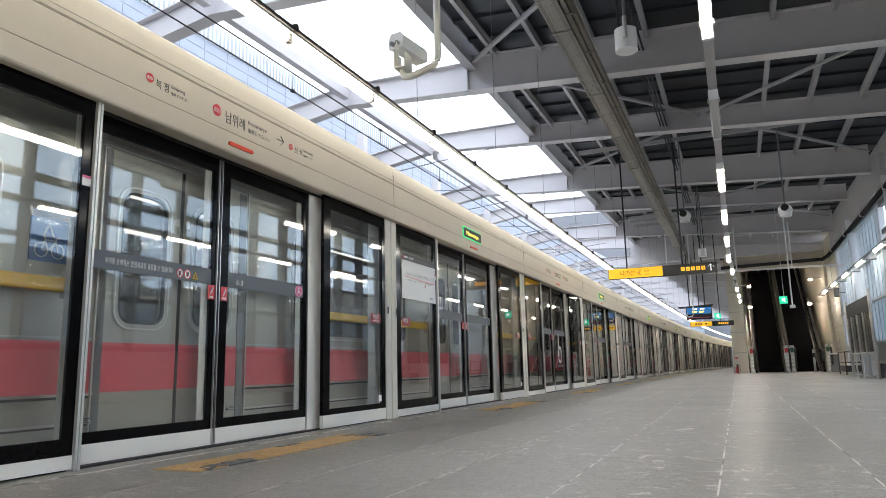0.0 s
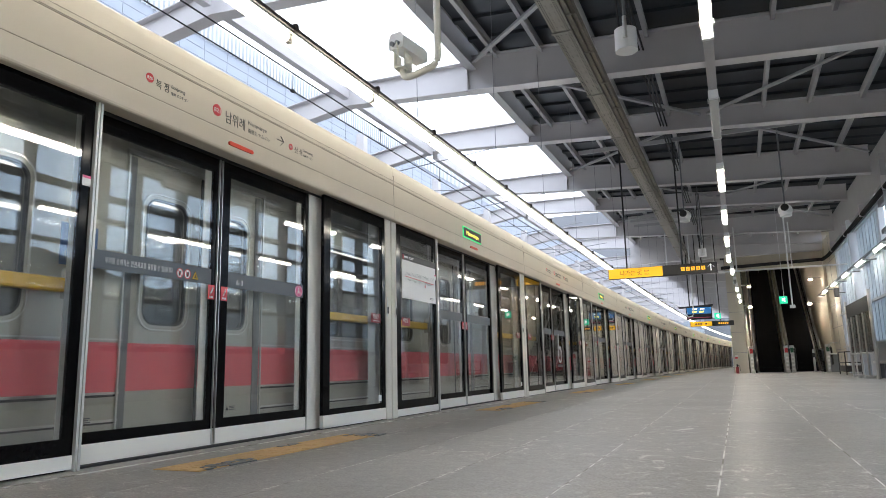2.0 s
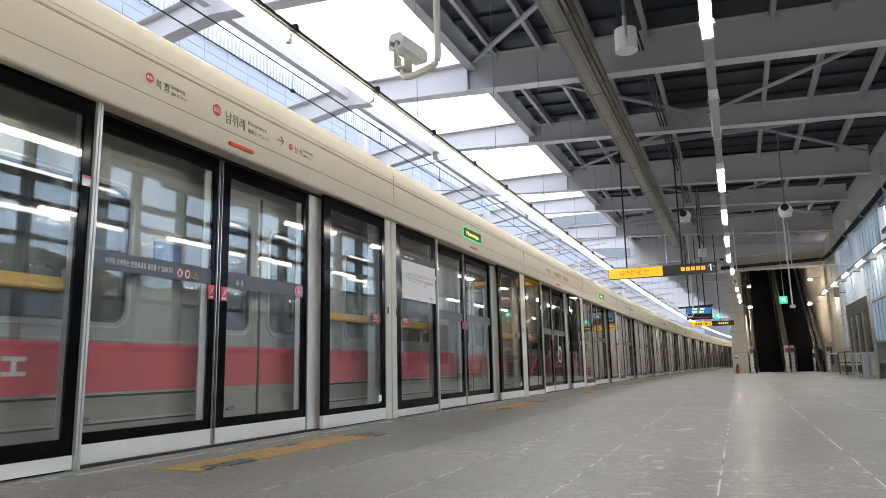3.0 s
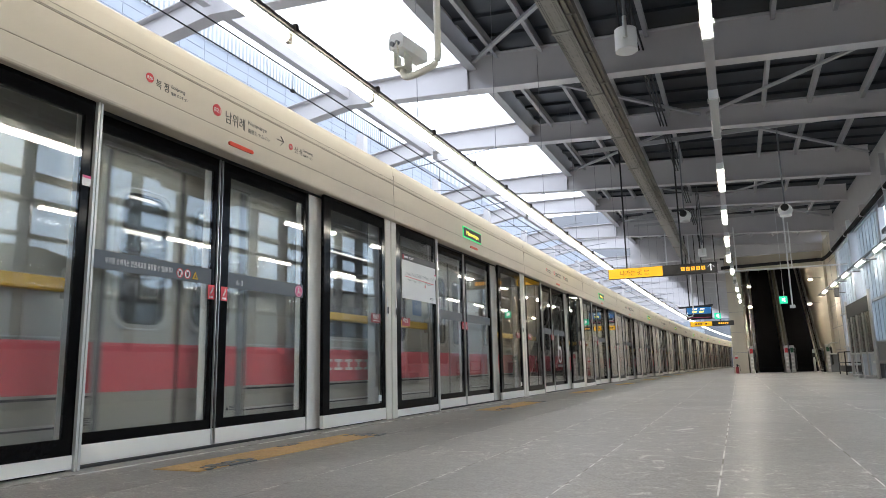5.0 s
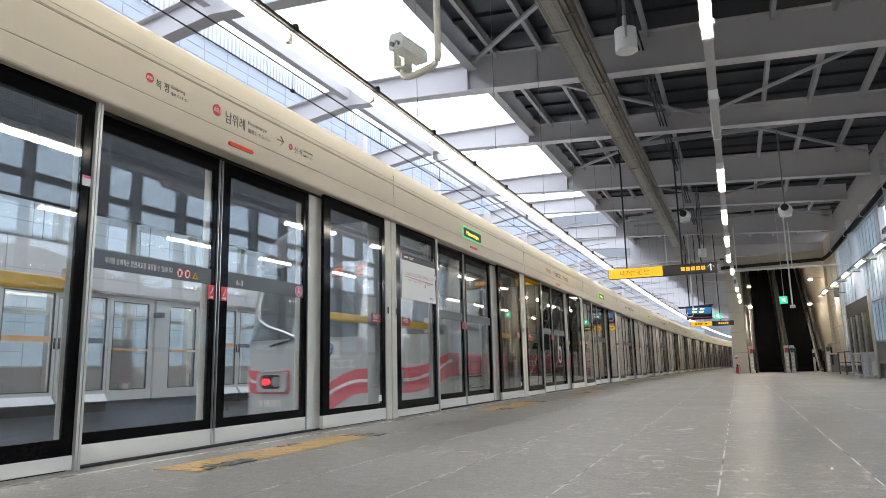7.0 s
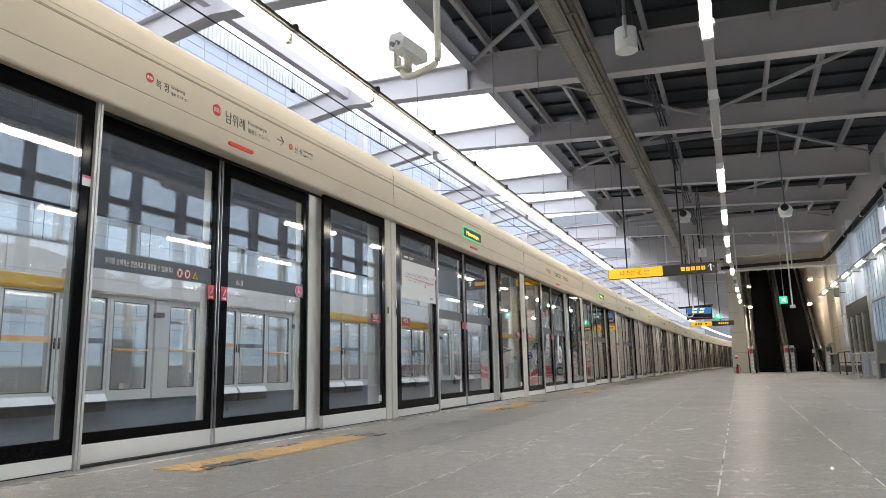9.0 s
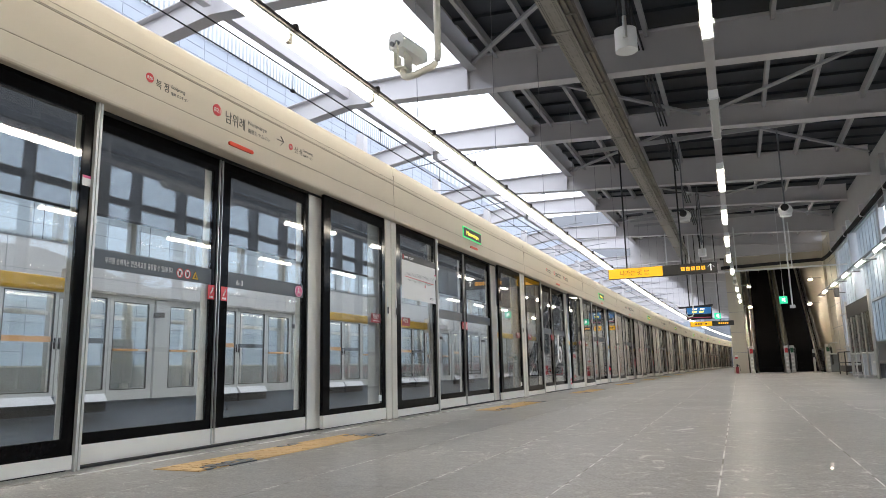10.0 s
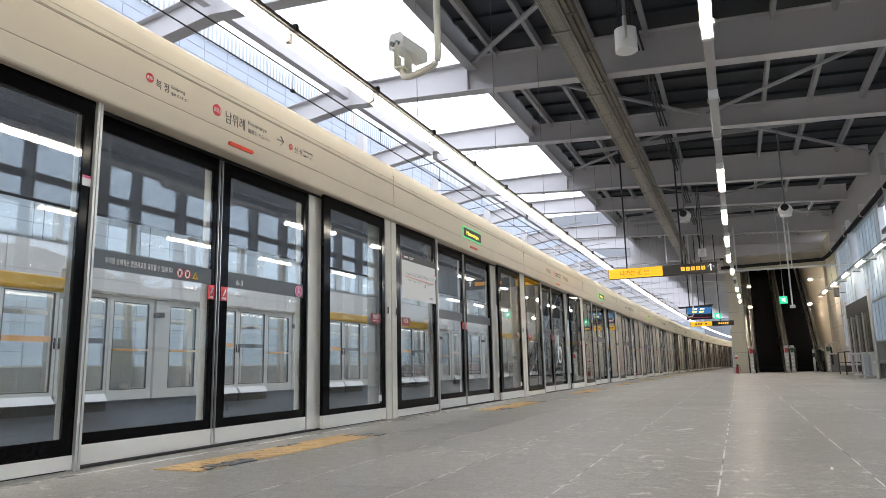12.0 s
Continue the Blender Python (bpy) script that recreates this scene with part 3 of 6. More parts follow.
def sliding_doors():
    d = thing("screen_door", "pair of black-bordered glass platform screen doors, closed", "screen door", "platform screen doors")
    for name, y0, y1, g0, g1 in (("near_leaf", -1.08, 0.046, -1.06, -0.004), ("far_leaf", 0.068, 1.215, 0.170, 1.130)):
        lf = leaf(d, name, y0, y1, g0, g1)
        edge = (y1 - 0.008, y1) if y0 < -0.5 else (y0, y0 + 0.008)
        part("meeting_stile", boxes((0.0, 0.012, edge[0], edge[1], 0.02, 2.06)), STEEL, lf, "bright aluminium meeting edge")
        part("info_strip", boxes((-0.004, -0.002, g0, g1, 1.123, 1.234)), GREY_STRIP, lf, "slate grey information strip")
        yc = (y1 - 0.048) if y0 < -0.5 else (y0 + 0.064)
        part("red_phone_tag", boxes((0.001, 0.003, yc - 0.034, yc + 0.034, 1.018, 1.12)), RED, lf, "red emergency phone sticker")
        part("phone_mark", sweep([(0.005, yc - 0.014, 1.055), (0.005, yc - 0.006, 1.064), (0.005, yc + 0.008, 1.084), (0.005, yc + 0.011, 1.102)], 0.0045, 6), WHITE, lf, "white handset shape")
        bars = bmesh.new()
        for k in range(3):
            bx(bars, 0.003, 0.004, yc - 0.018 + 0.013 * k, yc - 0.008 + 0.013 * k, 1.028, 1.042)
        part("tag_number", bars, WHITE, lf)
        part("sensor_strip", boxes((-0.04, -0.036, g1 - 0.058, g1 + 0.014, 0.185, 1.97)), WHITE, lf, "white vertical strip behind the glass")
        part("caution_words", boxes(*[(-0.0055, -0.0035, g0 + 0.062, g0 + 0.125 - 0.012 * (k % 2), 0.236 + 0.011 * k, 0.242 + 0.011 * k) for k in range(3)]), GREY_INK, lf, "tiny dark caution lines")
        part("caution_mark", prism([(g0 + 0.025, 0.235), (g0 + 0.055, 0.235), (g0 + 0.04, 0.26)], "x", -0.0055, -0.0035), INK, lf)
    return d


def side_post():
    p = thing("screen_door_post", "wide pale beige post between screen doors", "post", "screen door posts")
    # paler paint than POST makes up for the light missing in this recess
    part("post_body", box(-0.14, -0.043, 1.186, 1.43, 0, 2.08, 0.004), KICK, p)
    part("post_edge", boxes((-0.053, -0.041, 1.180, 1.186, 0, 2.08)), STEEL, p, "thin bright edge")
    return p


def emergency_door():
    d = thing("emergency_door", "black-bordered glass emergency door in a pale frame", "emergency door", "emergency doors")
    lf = leaf(d, "leaf", 1.296, 2.452, 1.405, 2.385, low=0.170, high=1.965, top=2.09, x=FX)
    part("push_bar", box(-0.13, -0.07, 1.44, 2.41, 0.965, 1.04, 0.015), YELLOW, lf, "yellow push bar behind the glass")
    part("bar_bracket", boxes((-0.12, -0.03, 2.41, 2.46, 0.92, 1.13)), STEEL, lf, "steel push bar bracket")
    part("emergency_sticker", boxes((FX + 0.001, FX + 0.003, 2.155, 2.345, 0.965, 1.055)), DARK_RED, lf, "dark red emergency door sticker")
    part("sensor_strip", boxes((-0.04, -0.036, 2.235, 2.475, 0.165, 1.985)), FILM, lf, "white vertical strip behind the glass")
    lettering("sticker_words", "\ube44\uc0c1\ubb38", 0.055, WHITE, lf, facing_x(FX + 0.004, 2.19, 1.005), width=0.12)
    part("sticker_line", boxes((FX + 0.003, FX + 0.004, 2.19, 2.32, 0.98, 0.987)), WHITE, lf)
    part("caution_label", boxes((FX - 0.0055, FX - 0.0035, 2.31, 2.37, 0.19, 0.25)), WHITE, lf)
    return d


def double_post():
    p = thing("grooved_post", "pale beige grooved post with lock handles", "post", "grooved posts")
    part("post_half", box(-0.14, 0.052, 2.462, 2.575, 0, 2.08, 0.006), POST, p)
    part("post_half", box(-0.14, 0.052, 2.595, 2.705, 0, 2.08, 0.006), POST, p)
    part("groove", boxes((-0.14, 0.036, 2.57, 2.60, 0, 2.075)), POST, p)
    for y in (2.486, 2.681):
        h = part("lock_plate", box(0.052, 0.058, y - 0.014, y + 0.014, 1.04, 1.24, 0.003), STEEL, p, "steel lock plate")
        part("handle", box(0.058, 0.068, y - 0.007, y + 0.007, 1.07, 1.14, 0.003), DARK, h, "dark recessed handle")
    return p


def fixed_panel():
    d = thing("fixed_panel", "black-bordered fixed glass panel in a pale frame", "glass panel", "fixed glass panels")
    lf = leaf(d, "leaf", 2.712, 3.778, 2.815, 3.718, kick=0.085, low=0.172, high=1.975, top=2.09, x=FX)
    part("yellow_bar", box(-0.13, -0.07, 2.90, 3.775, 0.965, 1.045, 0.015), YELLOW, lf, "yellow bar behind the glass")
    part("bar_bracket", boxes((-0.12, -0.03, 3.765, 3.81, 0.93, 1.10)), TRIM, lf, "steel push bar bracket")
    part("emergency_sticker", boxes((FX + 0.001, FX + 0.003, 2.835, 3.03, 0.965, 1.055)), DARK_RED, lf, "dark red emergency door sticker")
    part("sensor_strip", boxes((-0.04, -0.036, 3.728, 3.772, 0.168, 1.995)), WHITE, lf, "white vertical strip behind the glass")
    lettering("sticker_words", "\ube44\uc0c1\ubb38", 0.055, WHITE, lf, facing_x(FX + 0.004, 2.865, 1.005), width=0.12)
    part("corner_stile", box(-0.05, 0.065, 3.781, 3.797, 0, 2.08, 0.003), TRIM, lf, "bright aluminium stile")
    part("corner_stile", box(-0.05, 0.060, 3.806, 3.822, 0, 2.08, 0.003), TRIM, lf, "bright aluminium stile")
    part("stile_groove", boxes((-0.05, 0.045, 3.797, 3.806, 0, 2.08)), RAIL_BROWN, lf)
    part("notice", boxes((FX + 0.001, FX + 0.003, 3.722, 3.776, 1.56, 1.62)), WHITE, lf, "small white notice with a pink head")
    part("notice_head", boxes((FX + 0.003, FX + 0.004, 3.722, 3.776, 1.605, 1.62)), PINK, lf)
    return d


HEAD = [(-0.22, 2.085), (0.096, 2.07), (0.106, 2.076), (0.11, 2.088), (0.11, 2.214), (0.1085, 2.2175), (0.1085, 2.2245), (0.11, 2.228), (0.1062, 2.4535), (0.101, 2.456), (0.101, 2.466), (0.105, 2.469),
        (0.105, 2.497), (0.1035, 2.4985), (0.1035, 2.5035), (0.104, 2.505)]
HEAD += [(0.0925, 2.606), (0.0905, 2.622), (0.080, 2.66), (0.066, 2.678), (0.05, 2.687), (0.02, 2.692), (-0.22, 2.70)]


def header(n):
    h = thing("header_box", "beige metal header above the platform screen doors", "header", "screen door headers")
    part("cover", prism(HEAD, "y", -2.346, 2.551), BEIGE, h, smooth=True, crease=12)
    part("inner_track", boxes((-0.2, -0.03, -2.348, 2.552, 2.06, 2.10)), DARK, h, "dark door track")
    # shade in the cover's grooves and end joint, coloured in as thin strips
    for x, za, zb, m in ((0.1068, 2.455, 2.459, SEAM_TAN), (0.1103, 2.2195, 2.2225, SEAM_TAN), (0.1048, 2.4998, 2.502, SEAM_TAN)):
        part("seam", boxes((x - 0.006, x, -2.346, 2.551, za, zb)), m, h, "tan strip for the shade in a panel seam")
    part("end_seam", boxes((0.09, 0.1106, 2.5505, 2.5525, 2.09, 2.45), (0.09, 0.1056, 2.5505, 2.5525, 2.47, 2.56)), RAIL_BROWN, h)
    part("lamp_cover", prism(rounded(-0.065, 0.205, 2.122, 2.15, 0.013, 4), "x", 0.10, 0.122), ORANGE_RED, h, "orange-red door lamp cover", smooth=True)
    # shadow line where doors meet floor, drawn as a flat dark strip
    part("threshold", boxes((-0.05, 0.004, -2.348, 2.552, 0.0, 0.013)), DARK, h, "dark threshold strip for the shadow line under the doors")
    part("key_slot", boxes((0.04, 0.06, -0.03, 0.06, 2.083, 2.0865)), DARK, h)
    return h


def station_names(h):
    """The line map printed on a header: previous stop, this stop, next stop."""
    def disc(y, z, r):
        bm = bmesh.new()
        bmesh.ops.create_cone(bm, cap_ends=True, segments=32, radius1=r, radius2=r, depth=0.002, matrix=Matrix.Translation((0.109, y, z)) @ pose(0, 0, 0, 0, 90, 0))
        return bm
    for y, z, r, num in ((-0.80, 2.34, 0.031, "820"), (-0.19, 2.34, 0.043, "821"), (0.69, 2.33, 0.027, "822")):
        part("number_disc", disc(y, z, r), RED, h, "red line number disc")
        lettering("disc_number", num, r * 0.95, WHITE, h, facing_x(0.1105, y - r * 0.72, z - r * 0.33), width=r * 1.44)
    for text, y, z, s, w in (("\ubcf5 \uc815", -0.748, 2.30, 0.066, 0.106), ("Bokjeong", -0.62, 2.338, 0.032, 0.12), ("\u798f\u4e95 \u30dc\u30af\u30c1\u30e7\u30f3", -0.62, 2.293, 0.026, 0.15),
                             ("\ub0a8\uc704\ub840", -0.10, 2.287, 0.10, 0.212), ("Namwirye", 0.15, 2.345, 0.046, 0.22), ("\u5357\u6170\u793c \u30ca\u30e0\u30a4\u30ec", 0.15, 2.285, 0.038, 0.26),
                             ("\uc0b0 \uc131", 0.742, 2.302, 0.061, 0.108), ("Sanseong", 0.87, 2.342, 0.03, 0.14), ("\u5c71\u57ce \u30b5\u30f3\u30bd\u30f3", 0.87, 2.30, 0.024, 0.14)):
        lettering("station_words", text, s, INK if s > 0.06 else GREY_INK, h, facing_x(0.1095, y, z), width=w)
    arrow = bmesh.new()
    bar((0.11, 0.50, 2.34), (0.11, 0.59, 2.34), 0.007, 0.003, arrow)
    bar((0.11, 0.59, 2.34), (0.11, 0.55, 2.378), 0.007, 0.003, arrow)
    bar((0.11, 0.59, 2.34), (0.11, 0.55, 2.302), 0.007, 0.003, arrow)
    part("arrow", arrow, INK, h, "black direction arrow")


def led_board(n, at):
    d = thing("led_display", "small green-edged display set in the header, with yellow letters", "display", "header displays", at=at)
    part("bezel", box(0.095, 0.118, -0.335, 0.375, 2.232, 2.385, 0.005), LED_GREEN, d, "green edged bezel")
    part("screen", boxes((0.118, 0.121, -0.318, 0.358, 2.247, 2.370)), INK, d, "black display screen")
    lettering("display_words", "Namwirye", 0.08, LED_YELLOW, d, facing_x(0.122, -0.215, 2.28), width=0.46)
    return d


sliding, posts, emergencies, doubles, fixeds = sliding_doors(), side_post(), emergency_door(), double_post(), fixed_panel()
plain_head, named_head = header(0), header(1)
station_names(named_head)
BAYS = range(-2, 18)
for n in BAYS:
    m = along(SEAM + n * PITCH)
    for src in (sliding, posts, emergencies, doubles, fixeds):
        spot = m @ Matrix.Translation((SX, 0, 0)) if src is sliding else m
        if n == BAYS[-1]:
            src.matrix_world = spot
        else:
            copy_thing(src, spot)
    if n % 2 == 0:
        copy_thing(named_head, m)
    else:
        copy_thing(plain_head, m)
        led_board(n, m)
for src in (plain_head, named_head):
    for o in (*src.children_recursive, src):
        bpy.data.objects.remove(o)

M0 = along(SEAM)
MS = M0 @ Matrix.Translation((SX, 0, 0))


def disc_at(y, z, ry, rz, n=28):
    """The outline of an upright oval."""
    return [(y + ry * math.cos(a), z + rz * math.sin(a)) for a in np.linspace(0, 2 * math.pi, n + 1)[:-1]]


# marks that only the nearest doors carry
mark = thing("warning_print", "white warning words and pictograms on the grey door strip", "print", at=MS)
lettering("warning_words", "\ubb34\ub9ac\ud55c \uc2b9\ud558\ucc28\ub294 \uc548\uc804\uc0ac\uace0\ub97c \uc720\ubc1c\ud560 \uc218 \uc788\uc2b5\ub2c8\ub2e4.", 0.043, WHITE, mark, facing_x(-0.0015, -0.905, 1.163), width=0.54)
for y in (-0.305, -0.235):
    part("forbidden_ring", ring(disc_at(y, 1.171, 0.030, 0.033), disc_at(y, 1.171, 0.025, 0.028), "x", -0.002, 0.0), RED, mark, "red ring")
    part("ring_field", prism(disc_at(y, 1.171, 0.025, 0.028), "x", -0.002, -0.001), WHITE, mark)
    part("ring_mark", boxes((-0.001, 0.0, y - 0.010, y + 0.004, 1.152, 1.185), (-0.001, 0.0, y + 0.006, y + 0.012, 1.165, 1.188)), INK, mark)
    part("ring_bar", bar((0.0005, y - 0.018, 1.191), (0.0005, y + 0.018, 1.151), 0.001, 0.005), RED, mark)
part("warning_triangle", prism([(-0.198, 1.139), (-0.126, 1.139), (-0.162, 1.206)], "x", -0.002, -0.001), INK, mark, "black edged triangle")
part("triangle_field", prism([(-0.189, 1.144), (-0.135, 1.144), (-0.162, 1.196)], "x", -0.001, 0.0), YELLOW, mark, "yellow warning field")
part("triangle_mark", boxes((0.0, 0.001, -0.173, -0.148, 1.150, 1.158), (0.0, 0.001, -0.165, -0.155, 1.158, 1.176)), INK, mark)
number = thing("door_number", "white car and door number on the grey strip", "print", at=MS)
lettering("number_words", "6-3", 0.055, WHITE, number, facing_x(-0.0015, 0.266, 1.148), width=0.075)
pram = thing("round_sticker", "round pink sticker with a white figure on the glass", "sticker", at=MS)
part("sticker_disc", prism(disc_at(1.062, 1.176, 0.056, 0.050), "x", 0.001, 0.003), PINK, pram)
part("sticker_ring", ring(disc_at(1.062, 1.176, 0.051, 0.045), disc_at(1.062, 1.176, 0.047, 0.041), "x", 0.003, 0.004), WHITE, pram)
part("sticker_shape", boxes((0.003, 0.004, 1.054, 1.064, 1.158, 1.184), (0.003, 0.004, 1.064, 1.084, 1.166, 1.173), (0.003, 0.004, 1.044, 1.052, 1.150, 1.176), (0.003, 0.004, 1.076, 1.084, 1.150, 1.166)), WHITE, pram)
part("sticker_head", prism(disc_at(1.06, 1.198, 0.010, 0.009, 14), "x", 0.003, 0.004), WHITE, pram)
chair = thing("wheelchair_sticker", "large white wheelchair symbol on the door glass", "sticker", at=along(SEAM + 2 * PITCH) @ Matrix.Translation((SX, 0, 0)))
part("wheel_mark", ring([(0.62 + 0.16 * math.cos(a), 0.72 + 0.16 * math.sin(a)) for a in np.linspace(0, 2 * math.pi, 29)[:-1]],
                        [(0.62 + 0.12 * math.cos(a), 0.72 + 0.12 * math.sin(a)) for a in np.linspace(0, 2 * math.pi, 29)[:-1]], "x", 0.001, 0.003), WHITE, chair)
part("rider_mark", boxes((0.001, 0.003, 0.50, 0.55, 0.85, 1.15), (0.001, 0.003, 0.50, 0.72, 0.86, 0.90)), WHITE, chair)
part("sticker_panel", boxes((0.001, 0.003, 0.4, 0.85, 0.48, 0.53)), SIGN_DARK, chair)

poster = thing("line_map_poster", "white line map poster with grey head on the glass", "poster", at=M0 @ Matrix.Translation((FX, 0, 0)))
part("sheet", boxes((0.001, 0.004, 2.845, 3.755, 1.268, 1.768)), WHITE, poster)
part("sheet_head", boxes((0.004, 0.005, 2.845, 3.755, 1.695, 1.768)), SIGN_DARK, poster, "dark grey heading")
part("line_route", bar((0.0055, 2.92, 1.515), (0.0055, 3.70, 1.495), 0.001, 0.008), CRIMSON, poster, "red route line")
names = bmesh.new()
random.seed(4)
for k in range(24):
    y = 2.93 + k * 0.0325
    bar((0.0055, y, 1.53), (0.0055, y + 0.02, 1.53 + 0.02 + 0.03 * random.random()), 0.001, 0.004, names)
    bar((0.0055, y + 0.01, 1.495), (0.0055, y - 0.004, 1.495 - 0.012 - 0.02 * random.random()), 0.001, 0.003, names)
part("stop_names", names, GREY_STRIP, poster, "slanted stop names as bars")
part("here_mark", prism(disc_at(3.45, 1.448, 0.012, 0.020, 16), "x", 0.005, 0.006), RED, poster)
part("head_badge", boxes((0.005, 0.006, 2.865, 2.885, 1.705, 1.758)), RED, poster)
part("head_words", boxes((0.005, 0.006, 2.90, 3.00, 1.722, 1.742), (0.005, 0.006, 3.03, 3.15, 1.734, 1.741), (0.005, 0.006, 3.03, 3.13, 1.719, 1.726)), WHITE, poster)
part("note_lines", boxes(*[(0.004, 0.005, 3.58, 3.58 + w, z, z + 0.006) for z, w in ((1.32, 0.13), (1.305, 0.10))]), GREY_INK, poster)
# ---- the train ----
CAR, HALF, FLOOR_Z, ROOF_Z = 19.6, 1.55, -0.30, 2.62
TRACK_X = -1.75
DOORS = [2.51, 7.41, 12.31, 17.21]
W0, W1 = 0.825, 1.675


def car_shell():
    """Outline of a car body across the track, with a rounded roof."""
    pts = [(-HALF, FLOOR_Z), (HALF, FLOOR_Z), (HALF, 2.05)]
    for i in range(1, 9):
        a = radians(90 * i / 8)
        pts.append((HALF - 0.55 + 0.55 * math.cos(a), 2.05 + 0.5 * math.sin(a)))
    for i in range(0, 8):
        a = radians(90 + 90 * i / 8)
        pts.append((-HALF + 0.55 + 0.55 * math.cos(a), 2.05 + 0.5 * math.sin(a)))
    pts.append((-HALF, 2.05))
    return pts


def side_panel(sgn, holes, y0, y1):
    """The side sheet with rounded window openings cut through it."""
    bm = bmesh.new()
    x = sgn * HALF
    ys = sorted({y0, y1, *[h[0] for h in holes], *[h[1] for h in holes]})
    for a, b in zip(ys, ys[1:]):
        inside = [h for h in holes if h[0] <= a + 1e-6 and h[1] >= b - 1e-6]
        spans = [(FLOOR_Z, W0), (W1, 2.06)] if inside else [(FLOOR_Z, 2.06)]
        for z0, z1 in spans:
            bx(bm, min(x, x - sgn * 0.04), max(x, x - sgn * 0.04), a, b, z0, z1)
    bmesh.ops.remove_doubles(bm, verts=bm.verts[:], dist=0.0005)
    return bm


def round_outline(y, z, ry, rz, n=22):
    return [(y + ry * math.cos(a), z + rz * math.sin(a)) for a in np.linspace(0, 2 * math.pi, n + 1)[:-1]]


def train_car(tail):
    c = thing("train_car", "stainless steel metro car with a pinkish-red band" + (" and rounded cab" if tail else ""), "train car", "train cars")
    y0 = 0.98 if tail else 0.15
    y1 = CAR - 0.15
    holes = []
    for d in DOORS:
        holes += [(d - 0.515, d - 0.145), (d + 0.13, d + 0.50)]
    for a, b in zip(DOORS, DOORS[1:]):
        holes += [(a + 1.35, b - 1.35)]
    holes += [(DOORS[-1] + 1.05, y1 - 0.35)]
    if not tail:
        holes += [(y0 + 0.35, DOORS[0] - 1.05)]
    holes.sort()
    pts = car_shell()
    roof = [p for p in pts if p[1] >= 2.04]
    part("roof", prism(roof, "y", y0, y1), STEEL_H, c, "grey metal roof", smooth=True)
    part("underframe", boxes((-HALF + 0.05, HALF - 0.05, y0, y1, -0.95, FLOOR_Z)), DARK, c, "dark underframe boxes")
    part("floor_pan", boxes((-HALF + 0.04, HALF - 0.04, y0, y1, FLOOR_Z, 0.02)), DARK, c)
    part("end_wall", boxes((-HALF + 0.04, HALF - 0.04, y1 - 0.05, y1, FLOOR_Z, 2.06), (-HALF + 0.04, HALF - 0.04, y0, y0 + 0.05, FLOOR_Z, 2.06)), STEEL_H, c)
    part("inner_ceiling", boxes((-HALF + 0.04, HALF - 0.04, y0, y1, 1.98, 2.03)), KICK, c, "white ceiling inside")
    for sgn in (1, -1):
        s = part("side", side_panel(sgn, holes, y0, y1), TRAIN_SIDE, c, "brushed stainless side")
        e = sgn * (HALF + 0.003)
        part("red_band", boxes((min(e, e - 0.006 * sgn), max(e, e - 0.006 * sgn), y0, y1, 0.40, 0.70)), CRIMSON, s, "pinkish-red side band")
        spans = list(zip([y0] + [d + 0.70 for d in DOORS], [d - 0.66 for d in DOORS] + [y1]))
        for za, zb in ((0.385, 0.400), (0.222, 0.236), (0.713, 0.722)):
            for a, b in spans:
                part("trim_line", boxes((min(e, e + 0.010 * sgn), max(e, e + 0.010 * sgn), a, b, za, zb)), STEEL, s, "slim steel moulding between the doors")
        # shadow below each moulding, put in as thin dark strips
        for za, zb in ((0.370, 0.385), (0.210, 0.222)):
            for a, b in spans:
                part("trim_groove", boxes((min(e, e + 0.004 * sgn), max(e, e + 0.004 * sgn), a, b, za, zb)), DARK, s, "dark strip for the shadow under the moulding")
        for a, b in holes:
            o = sgn * (HALF + 0.012)
            fr = part("window_frame", ring(rounded(a - 0.036, b + 0.036, W0 - 0.036, W1 + 0.036, 0.12, 7), rounded(a + 0.004, b - 0.004, W0 + 0.004, W1 - 0.004, 0.09, 7), "x", min(o, o - 0.05 * sgn) , max(o, o - 0.05 * sgn)), TRAIN_SIDE, c, "rounded satin window frame")
            q = sgn * (HALF + 0.018)
            part("frame_bead", ring(rounded(a - 0.038, b + 0.038, W0 - 0.038, W1 + 0.038, 0.122, 7), rounded(a - 0.029, b + 0.029, W0 - 0.029, W1 + 0.029, 0.113, 7), "x", min(q, q - 0.02 * sgn), max(q, q - 0.02 * sgn)), STEEL, fr, "bright outer bead")
            part("gasket", ring(rounded(a - 0.004, b + 0.004, W0 - 0.004, W1 + 0.004, 0.096, 7), rounded(a + 0.010, b - 0.010, W0 + 0.010, W1 - 0.010, 0.082, 7), "x", min(q - 0.003 * sgn, q - 0.03 * sgn), max(q - 0.003 * sgn, q - 0.03 * sgn)), RUBBER, fr, "black rubber gasket")
            i = sgn * (HALF - 0.02)
            part("pane", boxes((min(i, i - 0.008 * sgn), max(i, i - 0.008 * sgn), a - 0.01, b + 0.01, W0 - 0.01, W1 + 0.01)), PANE, fr, "dark tinted window")
        for d in DOORS:
            o = sgn * (HALF + 0.006)
            part("door_gap", boxes((min(o, o - 0.02 * sgn), max(o, o - 0.02 * sgn), d - 0.012, d + 0.012, -0.02, 1.92)), RUBBER, c, "black rubber door edge")
            part("door_groove", boxes((min(o, o - 0.02 * sgn), max(o, o - 0.02 * sgn), d - 0.66, d - 0.61, -0.02, 1.92)), MULLION, c)
            part("door_groove", boxes((min(o, o - 0.02 * sgn), max(o, o - 0.02 * sgn), d + 0.615, d + 0.69, -0.02, 1.92)), MULLION, c)
